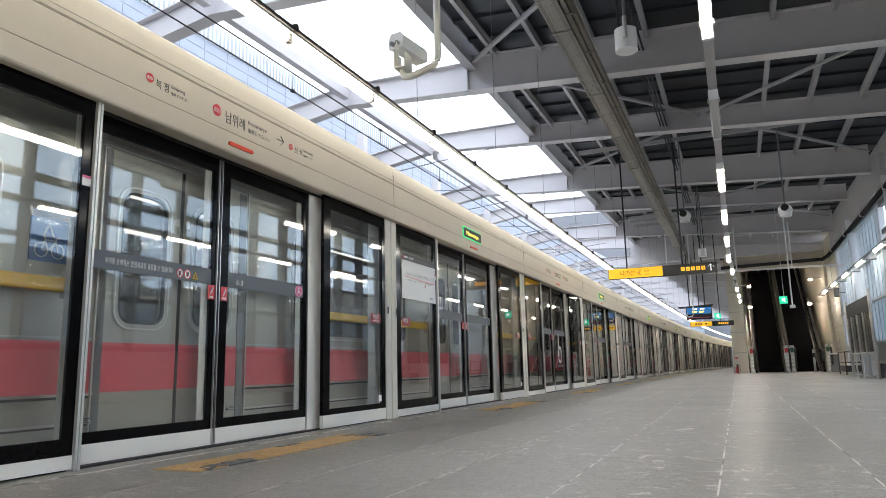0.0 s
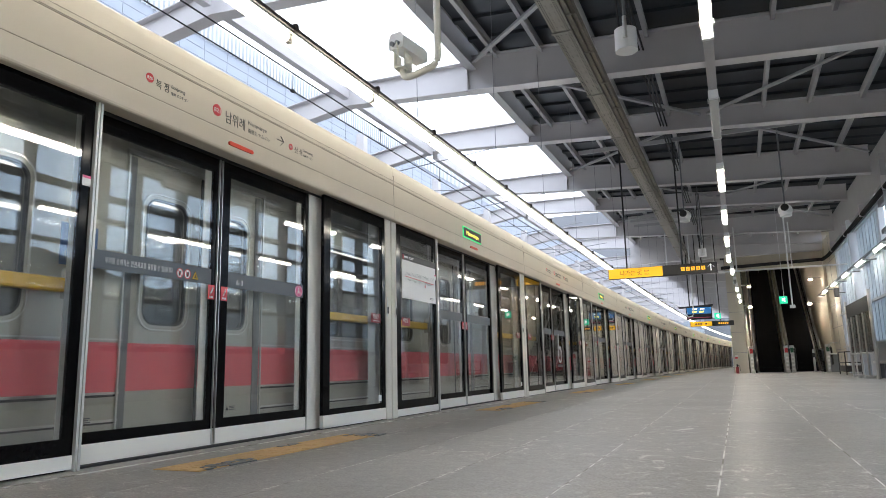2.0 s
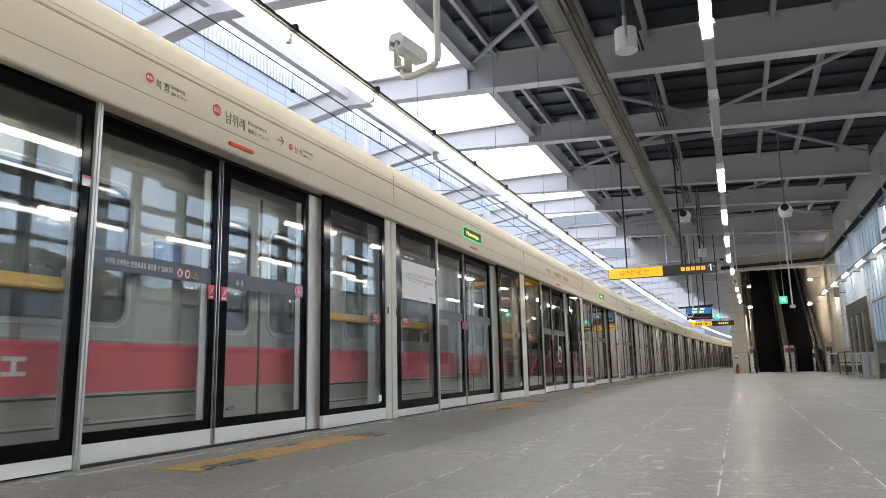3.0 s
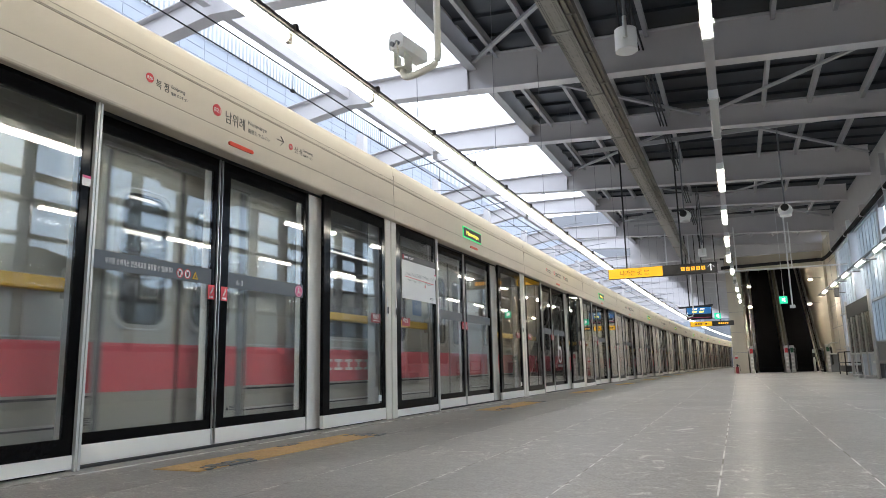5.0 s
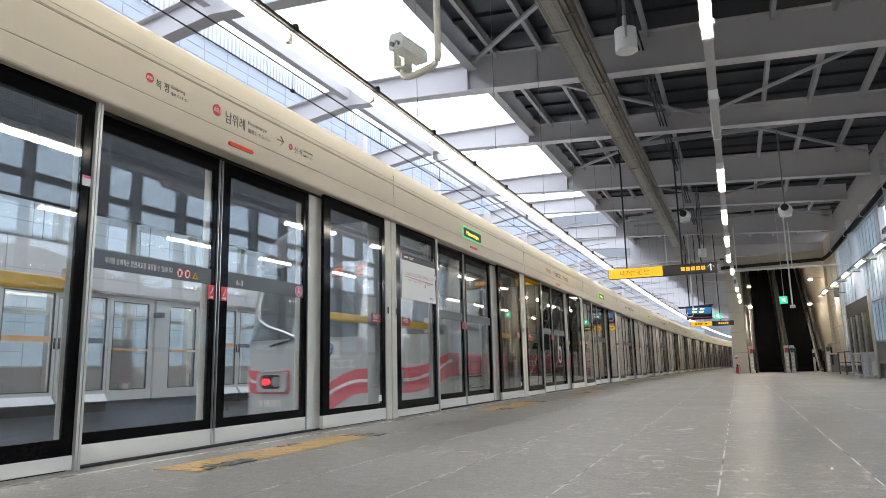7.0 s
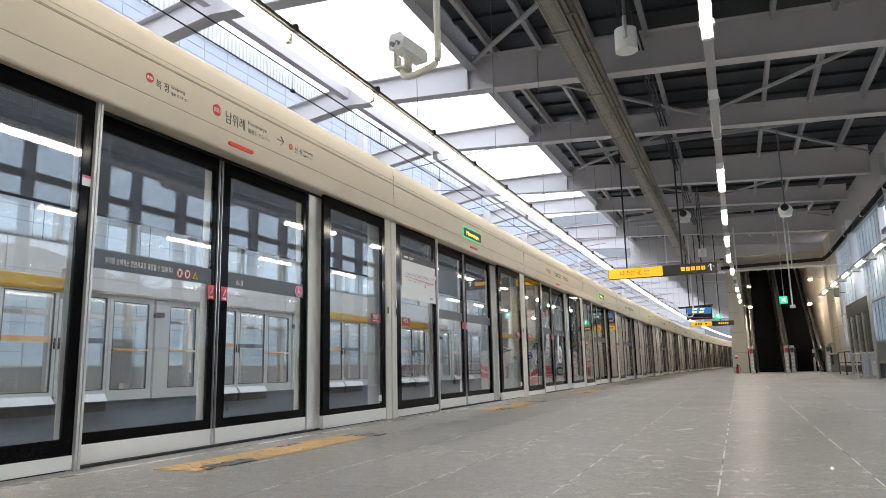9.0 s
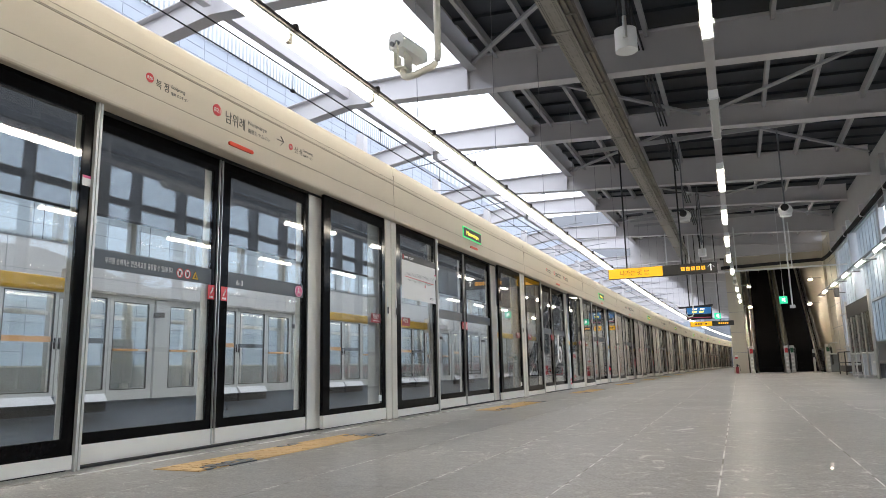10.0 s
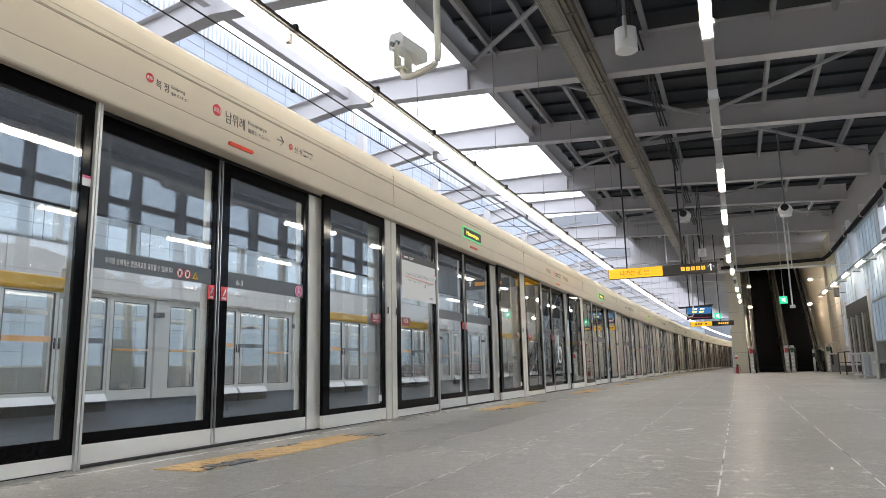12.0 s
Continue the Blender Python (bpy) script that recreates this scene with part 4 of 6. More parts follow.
            for k in (-0.685, 0.70):
                part("door_jamb", boxes((min(o, o + 0.012 * sgn), max(o, o + 0.012 * sgn), d + k, d + k + 0.012, -0.05, 1.95)), STEEL, c, "bright jamb edge")
            part("door_head", boxes((min(o, o + 0.02 * sgn), max(o, o + 0.02 * sgn), d - 0.70, d + 0.72, 1.93, 1.96)), STEEL, c, "steel rain strip over the door")
            for k in (-0.05, 0.05):
                part("door_sticker", prism([(d + k + 0.022 * math.cos(a), 1.55 + 0.03 * math.sin(a)) for a in np.linspace(0, 2 * math.pi, 17)[:-1]], "x", min(o, o + 0.004 * sgn), max(o, o + 0.004 * sgn)), WHITE, c, "round door sticker")
            part("sill_step", boxes((min(o, o + 0.03 * sgn), max(o, o + 0.03 * sgn), d - 0.65, d + 0.65, -0.06, -0.02)), STEEL, c, "steel door sill")
        word_y = 4.35
        for k in range(6):
            o = sgn * (HALF + 0.004)
            part("operator_bar", boxes(*[(min(o, o + 0.002 * sgn), max(o, o + 0.002 * sgn), word_y + 0.19 * k + u, word_y + 0.19 * k + v, z0, z1) for u, v, z0, z1 in ((0, 0.14, 0.505, 0.53), (0, 0.14, 0.585, 0.61), (0.055, 0.085, 0.53, 0.585))]), WHITE, c, "white lettering as bars on the band")
        o = sgn * (HALF + 0.004)
        st = part("blue_sticker", boxes((min(o, o + 0.003 * sgn), max(o, o + 0.003 * sgn), DOORS[1] - 1.13, DOORS[1] - 0.88, 1.14, 1.39)), BLUE, c, "blue bicycle sticker")
        e0, e1 = min(o + 0.003 * sgn, o + 0.005 * sgn), max(o + 0.003 * sgn, o + 0.005 * sgn)
        yb = DOORS[1] - 1.005
        for dy in (-0.052, 0.052):
            part("cycle_wheel", ring(round_outline(yb + dy, 1.205, 0.043, 0.043), round_outline(yb + dy, 1.205, 0.037, 0.037), "x", e0, e1), PALE_BLUE, st)
        for (ya, za), (yc, zc) in (((-0.052, 1.205), (-0.03, 1.265)), ((-0.03, 1.265), (0.035, 1.265)), ((0.052, 1.205), (0.035, 1.275)), ((-0.01, 1.205), (0.037, 1.26)), ((-0.01, 1.205), (-0.035, 1.28)), ((-0.052, 1.205), (-0.01, 1.205)), ((-0.045, 1.282), (-0.022, 1.282)), ((0.035, 1.275), (0.055, 1.285)), ((-0.012, 1.355), (-0.045, 1.29)), ((-0.012, 1.355), (0.02, 1.29))):
            part("cycle_line", bar(((e0 + e1) / 2, yb + ya, za), ((e0 + e1) / 2, yb + yc, zc), 0.002, 0.006), PALE_BLUE, st)
    # inside: bench seats, poles, lit ceiling strips
    for sgn in (1, -1):
        for a, b in zip(DOORS, DOORS[1:]):
            part("bench", box(sgn * 1.0 - 0.25, sgn * 1.0 + 0.25, a + 0.8, b - 0.8, 0.38, 0.48, 0.03), GREY_STRIP, c, "dark bench seat")
    for sgn in (0.6, -0.6):
        part("ceiling_strip", boxes((sgn - 0.06, sgn + 0.06, y0 + 0.4, y1 - 0.4, 1.965, 1.978)), TRAIN_STRIP, c, "lit ceiling strip")
    for d in DOORS:
        for sgn in (1, -1):
            part("grab_pole", rod((sgn * 0.8, d + 0.8, 0.02), (sgn * 0.8, d + 0.8, 1.97), 0.016), STEEL, c)
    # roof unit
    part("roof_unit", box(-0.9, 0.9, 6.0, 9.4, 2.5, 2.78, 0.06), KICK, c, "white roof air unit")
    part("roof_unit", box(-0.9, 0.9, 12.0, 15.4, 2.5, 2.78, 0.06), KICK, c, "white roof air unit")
    # wheels
    for y in (2.4, 4.5, 15.1, 17.2):
        for x in (-0.72, 0.72):
            part("wheel", rod((x - 0.06, y, -0.80), (x + 0.06, y, -0.80), 0.42, 20), STEEL, c, "steel wheel")
    if tail:
        cab_end(c)
    return c


TRAIN_STRIP = glowing("train_ceiling_strip", (1.0, 0.98, 0.93), 2.5)


RAD, LEAN_FROM = 0.40, 0.92


def skin(s, z, off=0.0):
    """A point of the cab's skin: s runs round the end, 0 in the middle, past the corner along the side."""
    lean = max(0.0, z - LEAN_FROM) * 0.20
    w = HALF if z < 2.05 else HALF - 0.55 + 0.55 * math.sqrt(max(0.0, 1 - ((z - 2.05) / 0.57) ** 2))
    q, sg = abs(s) * w / HALF, (1 if s >= 0 else -1)
    flat = w - RAD
    yc = lean + 0.06 * (flat / w) ** 2
    if q <= flat:
        return Vector((sg * q, lean + 0.06 * (q / w) ** 2 - off, z))
    if q <= w + RAD:
        a = (q - flat) / (2 * RAD) * math.pi / 2
        return Vector((sg * (flat + (RAD + off) * math.sin(a)), yc + RAD - (RAD + off) * math.cos(a), z))
    k = min(1.0, (q - w - RAD) / 0.55)
    return Vector((sg * (w + off), yc + RAD + (1.0 - yc - RAD) * k, z))


def cab_piece(s0, s1, zlow, zhigh, off=0.0, cols=None, rows=8):
    """A patch of the skin between two places round the end and two height curves."""
    bm = bmesh.new()
    cols = cols or max(2, int((s1 - s0) / 0.06))
    grid = []
    for i in range(cols + 1):
        s = s0 + (s1 - s0) * i / cols
        lo, hi = (zlow(s) if callable(zlow) else zlow), (zhigh(s) if callable(zhigh) else zhigh)
        grid.append([bm.verts.new(skin(s, lo + (hi - lo) * j / rows, off)) for j in range(rows + 1)])
    for a, b in zip(grid, grid[1:]):
        for j in range(rows):
            bm.faces.new((a[j], b[j], b[j + 1], a[j + 1]))
    bmesh.ops.recalc_face_normals(bm, faces=bm.faces[:])
    return bm


def ease(v, a, b):
    t = min(1.0, max(0.0, (v - a) / (b - a)))
    return t * t * (3 - 2 * t)


def cab_end(c):
    full = 2.5
    part("cab_shell", cab_piece(-full, full, FLOOR_Z, 0.93, rows=10), STEEL_CAB, c, "silver rounded cab end", smooth=True)
    part("cab_brow", cab_piece(-full, full, 2.02, 2.60, rows=8), CAB_ROOF, c, "cab brow, toned dark to hold down sky light", smooth=True)
    for lo, hi in ((-2.205, -2.19), (2.19, 2.205)):
        part("cab_seam", cab_piece(lo, hi, FLOOR_Z + 0.1, 2.0, 0.0075, 1, 12), GREY_STRIP, c, "dark upright panel seam", smooth=True)
    for sg in (-1, 1):
        lo, hi = sorted((sg * 1.92, sg * full))
        part("cab_cheek", cab_piece(lo, hi, 0.93, 2.02), STEEL_CAB, c, "silver cab corner", smooth=True)
        lo, hi = sorted((sg * 0.48, sg * 0.60))
        part("screen_pillar", cab_piece(lo, hi, 0.93, 2.02, 0.012), STEEL_CAB, c, "silver windscreen pillar", smooth=True)
        lo, hi = sorted((sg * 0.60, sg * 1.92))
        side = part("corner_window", cab_piece(lo, hi, 0.93, 2.02, -0.004), WINDSCREEN, c, "dark wrap-round corner window", smooth=True)
        lo, hi = sorted((sg * 0.58, sg * 1.96))
        part("window_lip", cab_piece(lo, hi, 0.90, 0.95, 0.010, rows=1), STEEL, side, "bright window lip", smooth=True)
        lo, hi = sorted((sg * 1.90, sg * 1.95))
        part("window_lip", cab_piece(lo, hi, 0.93, 2.02, 0.010, rows=6), STEEL, side, smooth=True)
    part("cab_back", boxes((-HALF + 0.05, HALF - 0.05, 0.97, 1.0, FLOOR_Z, 2.5)), OPP_HEADER, c, "grey cab bulkhead")
    part("cab_floor", boxes((-HALF + 0.1, HALF - 0.1, 0.3, 1.0, 0.75, 0.80)), DARK, c, "dark cab desk")
    ws = part("windscreen", cab_piece(-0.48, 0.48, 0.93, 2.02, -0.004), WINDSCREEN, c, "wide dark windscreen", smooth=True)
    part("screen_sill", cab_piece(-0.50, 0.50, 0.90, 0.95, 0.012, rows=1), STEEL, ws, "bright windscreen sill", smooth=True)
    rise = lambda s: 0.19 * ease(abs(s), 1.2, 2.2)
    drop = lambda s: max(0.0, (0.52 - s) / 1.05) ** 1.7
    edge_ = -0.58
    part("red_swoosh", cab_piece(edge_, full, lambda s: max(FLOOR_Z + 0.16, 0.20 + rise(s) - 0.95 * drop(s)), lambda s: max(FLOOR_Z + 0.17, 0.52 + rise(s) - 0.66 * drop(s)), 0.006, 60, 4), CRIMSON, c, "pinkish-red curved band", smooth=True)
    part("white_swoosh", cab_piece(-0.34, 2.18, lambda s: 0.345 + 1.25 * rise(s) - 0.62 * drop(s), lambda s: 0.385 + 1.25 * rise(s) - 0.58 * drop(s), 0.012, 60, 2), WHITE, c, "white stripe along the curved band", smooth=True)
    part("red_block", cab_piece(-full, -0.62, lambda s: 0.20 + rise(s), lambda s: 0.52 + rise(s), 0.006, 36, 4), CRIMSON, c, "pinkish-red band", smooth=True)
    part("white_line", cab_piece(-2.18, -1.22, lambda s: 0.345 + 1.25 * rise(s), lambda s: 0.385 + 1.25 * rise(s), 0.012, 24, 2), WHITE, c, "white stripe", smooth=True)
    for x in (-0.92, 0.92):
        o = 1 if x > 0 else -1
        hs = part("lamp_housing", ring(rounded(min(x - 0.22, x - o * 0.27), max(x + 0.22, x - o * 0.27), 0.23, 0.50, 0.05), rounded(x - 0.175, x + 0.175, 0.27, 0.46, 0.04), "y", -0.05, 0.12), OPP_HEADER, c, "pale grey lamp housing")
        part("lamp_bezel", boxes((x - 0.18, x + 0.18, 0.0, 0.02, 0.265, 0.465)), DARK, hs, "dark lamp recess")
        part("lamp_brow", box(x - 0.16, x + 0.16, -0.07, 0.05, 0.495, 0.52, 0.008), OPP_HEADER, hs)
        part("tail_lens", rod((x + o * 0.085, -0.035, 0.365), (x + o * 0.085, 0.0, 0.365), 0.045, 20), LED_RED, hs, "lit red tail light")
        part("head_lens", rod((x - o * 0.085, -0.03, 0.365), (x - o * 0.085, 0.0, 0.365), 0.07, 20), STEEL, hs, "unlit clear headlight")
    plate = part("emblem_panel", box(-0.20, 0.20, -0.008, 0.0, 0.665, 0.915, 0.003), WHITE, c, "white panel with a blue round emblem")
    part("emblem_shape", ring([(0.098 * math.cos(a), 0.79 + 0.098 * math.sin(a)) for a in np.linspace(0, 2 * math.pi, 33)[:-1]], [(0.066 * math.cos(a), 0.79 + 0.066 * math.sin(a)) for a in np.linspace(0, 2 * math.pi, 33)[:-1]], "y", -0.013, -0.008), BLUE, plate)
    part("emblem_bar", boxes((-0.085, 0.085, -0.014, -0.008, 0.77, 0.81)), BLUE, plate)
    for k in range(6):
        x = -0.44 + 0.15 * k
        part("operator_bar", boxes((x, x + 0.12, -0.012, 0.02, 0.53, 0.556), (x, x + 0.12, -0.012, 0.02, 0.62, 0.646), (x + 0.045, x + 0.075, -0.012, 0.02, 0.556, 0.62)), WHITE, c, "white lettering as bars")
    for k in range(4):
        part("number_bar", boxes((-1.14 + 0.1 * k, -1.075 + 0.1 * k, 0.0, 0.1, 0.02, 0.12)), KICK, c, "pale car number as bars")
    part("wiper", bar((-0.95, -0.01, 0.86), (-0.42, 0.0, 0.98), 0.02, 0.03), RUBBER, c, "black wiper arm")
    part("wiper", bar((-0.42, 0.0, 0.98), (0.05, 0.02, 1.12), 0.012, 0.02), RUBBER, c, "black wiper blade")
    part("grab_bar", sweep([(-1.26, 0.22, 1.75), (-1.27, 0.13, 1.45), (-1.22, 0.09, 1.25), (-1.05, 0.05, 1.15), (-0.75, 0.02, 1.06), (-0.52, 0.0, 0.97)], 0.016, 8), STEEL, c, "bright curved grab bar", smooth=True)
    brd = part("destination_board", box(-0.2, 0.52, 0.30, 0.34, 1.825, 1.97, 0.01), GREY_STRIP, c, "dark destination display with orange letters")
    for x in (-0.08, 0.30):
        part("display_letter", boxes((x, x + 0.14, 0.285, 0.298, 1.93, 1.955), (x, x + 0.025, 0.285, 0.298, 1.89, 1.93), (x + 0.115, x + 0.14, 0.285, 0.298, 1.89, 1.93), (x - 0.02, x + 0.16, 0.285, 0.298, 1.84, 1.86), (x + 0.055, x + 0.08, 0.285, 0.298, 1.86, 1.89)), LED_ORANGE, brd)
    part("coupler", box(-0.2, 0.2, -0.25, 0.6, -0.75, -0.45, 0.03), DARK, c, "dark coupler")


STEEL_CAB = material("silver_painted_cab", (0.64, 0.66, 0.66), 0.33, 0.5, vary=0.08, scale=2, fine=140, stretch=(1, 1, 0.05), bump=0.04)
# brow is silver like the shell; colour darkened against sky glare
CAB_ROOF = material("toned_down_cab_brow", (0.13, 0.135, 0.14), 0.45, 0.2, vary=0.08, scale=2)
# haze adds pale brightness in place of sky reflected by the leaning glass
WINDSCREEN = glazing("cab_glass", (0.62, 0.68, 0.71), 3.2, haze=0.04)
tail_car = train_car(True)
plain = train_car(False)
CARS = [tail_car, plain] + [copy_thing(plain, Matrix.Identity(4)) for _ in range(4)]

# distance of the train's tail end along the platform, by time
TAIL = [(t, d - 3.76) for t, d in ((0.0, 0.0), (0.7, 0.0), (1.2, 0.02), (1.6, 0.08), (2.0, 0.19), (2.4, 0.40), (2.8, 0.70), (3.2, 1.10), (4.0, 2.42), (4.8, 4.36), (5.2, 5.46), (5.6, 6.68), (6.0, 8.06), (6.4, 9.47),
                                   (6.8, 10.98), (7.2, 12.64), (8.0, 16.3), (8.8, 20.6), (9.6, 25.4), (10.4, 30.45), (11.4, 37.3), (12.0, 41.6))]
FASCIA = material("dark_steel_fascia", (0.03, 0.034, 0.04), 0.8, vary=0.15, scale=1.0, spec=0.1)
# ---- the opposite platform's screen doors, seen from the track ----
OPP = -7.95


def opposite_door():
    d = thing("far_screen_door", "silver framed sliding doors of the far platform", "screen door", "far screen doors")
    for y0, y1 in ((-1.11, -0.01), (0.01, 1.11)):
        f = part("door_frame", ring(rect(y0, y1, 0.16, 2.075), rect(y0 + 0.07, y1 - 0.07, 0.24, 2.0), "x", -0.03, 0.03), OPP_FRAME, d, "silver door frame")
        part("glass", boxes((-0.006, 0.006, y0 + 0.07, y1 - 0.07, 0.24, 2.0)), CLEAR, f)
        part("gasket", ring(rect(y0 + 0.066, y1 - 0.066, 0.236, 2.004), rect(y0 + 0.082, y1 - 0.082, 0.252, 1.988), "x", 0.008, 0.033), RUBBER, f, "black glazing gasket")
        part("kick_box", prism([(0.02, 0.03), (0.15, 0.03), (0.04, 0.17), (0.02, 0.17)], "y", y0 + 0.03, y1 - 0.03), OPP_HEADER, f, "pale grey sloped threshold cover")
        part("under_box", boxes((-0.1, 0.10, y0 + 0.03, y1 - 0.03, -0.16, 0.03)), BLACK_PIPE, f, "black gap filler")
        part("stud", boxes(*[(0.10, 0.108, y, y + 0.02, -0.06, -0.04) for y in np.arange(y0 + 0.12, y1 - 0.08, 0.21)]), MULLION, f)
        part("blue_strip", boxes((0.007, 0.009, y0 + 0.09, y1 - 0.09, 1.12, 1.22)), GREY_STRIP if y0 > 0 else BEIGE_BAR, f, "dark blue strip" if y0 > 0 else "orange strip")
        part("handle", boxes((0.03, 0.05, (y1 - 0.05) if y0 < 0 else (y0 + 0.02), (y1 - 0.02) if y0 < 0 else (y0 + 0.05), 1.0, 1.2)), DARK, f)
    return d


def opposite_panel():
    d = thing("far_emergency_panel", "silver framed glass panels with push bars on the far platform", "glass panel", "far glass panels")
    for y0, y1 in ((1.12, 2.23), (2.60, 3.60)):
        f = part("panel_frame", ring(rect(y0, y1, 0.03, 2.075), rect(y0 + 0.085, y1 - 0.14, 0.23, 1.96), "x", -0.03, 0.03), OPP_FRAME, d, "silver panel frame")
        part("glass", boxes((-0.006, 0.006, y0 + 0.085, y1 - 0.14, 0.23, 1.96)), CLEAR, f)
        part("gasket", ring(rect(y0 + 0.081, y1 - 0.136, 0.226, 1.964), rect(y0 + 0.097, y1 - 0.152, 0.242, 1.948), "x", 0.008, 0.033), RUBBER, f, "black glazing gasket")
        part("push_bar", box(0.03, 0.07, y0 + 0.09, y1 - 0.11, 0.985, 1.03, 0.008), BEIGE_BAR, f, "orange push bar")
        part("bar_label", boxes((0.07, 0.073, y1 - 0.42, y1 - 0.14, 0.992, 1.024)), CREAM, f)
    for y0, y1 in ((2.24, 2.59), (3.61, 3.78)):
        part("post", box(-0.06, 0.08, y0, y1, 0.03, 2.05, 0.005), OPP_FRAME, d, "silver white post")
    part("camera_box", box(0.08, 0.26, 2.16, 2.30, 1.68, 1.79, 0.01), SIGN_DARK, d, "small dark camera box")
    return d


def opposite_header():
    h = thing("far_header_box", "pale grey header above the far screen doors", "header", "far headers")
    part("cover", boxes((-0.3, 0.12, -1.115, 3.78, 2.12, 2.93)), OPP_HEADER, h)
    part("lip", boxes((-0.3, 0.08, -1.115, 3.78, 2.08, 2.12)), OPP_FRAME, h)
    part("joint_line", boxes((0.12, 0.123, -1.115, 3.78, 2.36, 2.367), (0.12, 0.123, 3.77, 3.78, 2.12, 2.93), (0.12, 0.126, -1.115, 3.78, 2.90, 2.93)), GRIDLINE, h)
    return h


def far_fixture():
    f = thing("far_lamp", "lit tube lamp over the far platform", "lamp", "far platform lamps")
    part("housing", box(-0.05, 0.05, 0, 1.25, 0.0, 0.05, 0.008), FROST, f)
    part("tube", rod((0, 0.03, -0.02), (0, 1.22, -0.02), 0.02, 8), TUBE_FAR, f, "lit tube")
    part("hanger", boxes((-0.002, 0.002, 0.2, 0.204, 0.05, 4.28), (-0.002, 0.002, 1.0, 1.004, 0.05, 4.28)), FROST, f)
    return f


fd, fp, fh, fl = opposite_door(), opposite_panel(), opposite_header(), far_fixture()
OPP_N = range(-3, 16)
for n in OPP_N:
    y = 8.68 + (n - 1) * PITCH
    m = along(y, OPP)
    last = n == OPP_N[-1]
    for src in (fd, fp, fh):
        if last:
            src.matrix_world = m
        else:
            copy_thing(src, m)
far_row = thing("far_edge_lamps", "row of lit tubes above the far platform edge", "lamp", "far platform lamps")
part("rail", ribbon(-8.73, -8.70, 3.03, 3.08, -16, 92), RAIL_BROWN, far_row, "dark carrier rail")
part("reflector", ribbon(-8.70, -8.62, 3.03, 3.05, -16, 92), FROST, far_row, "white lamp body")
for k in range(-16, 66):
    y = 0.26 + 1.305 * k
    m = along(y)
    part("tube", rod(m @ Vector((-8.66, 0.04, 3.0)), m @ Vector((-8.66, 1.265, 3.0)), 0.03, 8), TUBE, far_row, "lit tube")
for k in range(-6, 33):
    m = along(1.0 + 2.61 * k)
    part("hanger", rod(m @ Vector((-8.71, 0, 3.08)), m @ Vector((-8.71, 0, 3.9)), 0.006, 6), CABLE, far_row)
for n in range(-4, 26):
    for x in (-10.4, -12.6):
        y = 8.0 + n * 2.6
        if n == 25 and x == -12.6:
            fl.matrix_world = along(y, x, 3.0)
        else:
            copy_thing(fl, along(y, x, 3.0))
brd = thing("far_board", "stainless steel notice board standing on the far platform", "board", at=along(11.55, -9.5, 0.03))
part("board_face", box(-0.02, 0.02, -0.30, 0.30, 0.3, 1.3, 0.006), STEEL, brd)
for y in (-0.26, 0.26):
    part("leg", rod((0, y, 0.0), (0, y, 0.31), 0.02, 10), STEEL, brd)
vent = thing("vent_box", "grey steel vent box at the foot of the far wall", "vent box", at=along(18.87, -14.30, 0.03))
part("case", box(-0.12, 0.10, -0.22, 0.22, 0.0, 0.52, 0.01), OPP_HEADER, vent)
for k in range(7):
    part("louvre", box(0.10, 0.115, -0.18, 0.18, 0.08 + 0.06 * k, 0.11 + 0.06 * k, 0.003), MULLION, vent)
solid("far_roof", ribbon(-14.45, -8.45, 7.3, 7.4, -16, 94), DECK, "dark roof deck over the far platform", "roof", kind="structure")
solid("far_fascia", ribbon(-8.6, -8.4, 3.78, 7.3, -16, 94), FASCIA, "dark grey edge girder of the far roof", "girder", kind="structure")
# overhead line over the near track
line = thing("overhead_line", "black overhead line wires above the track", "cable", kind="structure")
for x, z, r in ((-1.75, 4.16, 0.006), (-1.75, 4.41, 0.007), (-6.25, 4.3, 0.006), (-6.25, 5.2, 0.006)):
    bm = bmesh.new()
    ribbon(x - r, x + r, z - r, z + r, -20, 92, bm=bm)
    part("wire", bm, CABLE, line)
for k in range(-2, 20):
    y = 2.2 + k * 2.45
    m = along(y)
    part("dropper", rod(m @ Vector((-1.75, 0, 4.16)), m @ Vector((-1.75, 0, 4.41)), 0.005, 6), CABLE, line)
    part("clamp", box(-1.772, -1.728, -0.035, 0.035, 4.14 + 0.25 * (k % 2), 4.18 + 0.25 * (k % 2), 0.01), CABLE, line, "small dark wire clamp").matrix_local = m
span = thing("overhead_support", "dark slim support bars of the overhead line", "support", kind="structure")
for y in (14.0, 18.5, 23.0, 27.5, 32.0, 37.0, 43.0, 50.0):
    m = along(y)
    part("support_bar", rod(m @ Vector((-1.2, 0, 5.35)), m @ Vector((-4.6, 0, 5.05)), 0.012, 8), MULLION, span)
    part("stay_bar", rod(m @ Vector((-1.75, 0, 4.43)), m @ Vector((-4.6, 0, 4.75)), 0.010, 8), MULLION, span)
    part("insulator", rod(m @ Vector((-4.2, 0, 5.08)), m @ Vector((-4.6, 0, 5.05)), 0.06, 10), GREY_STRIP, span)
    part("mast", box(-4.75, -4.55, -0.1, 0.1, 4.3, 6.2, 0.01), BEAM, span, "pale steel drop mast").matrix_local = m
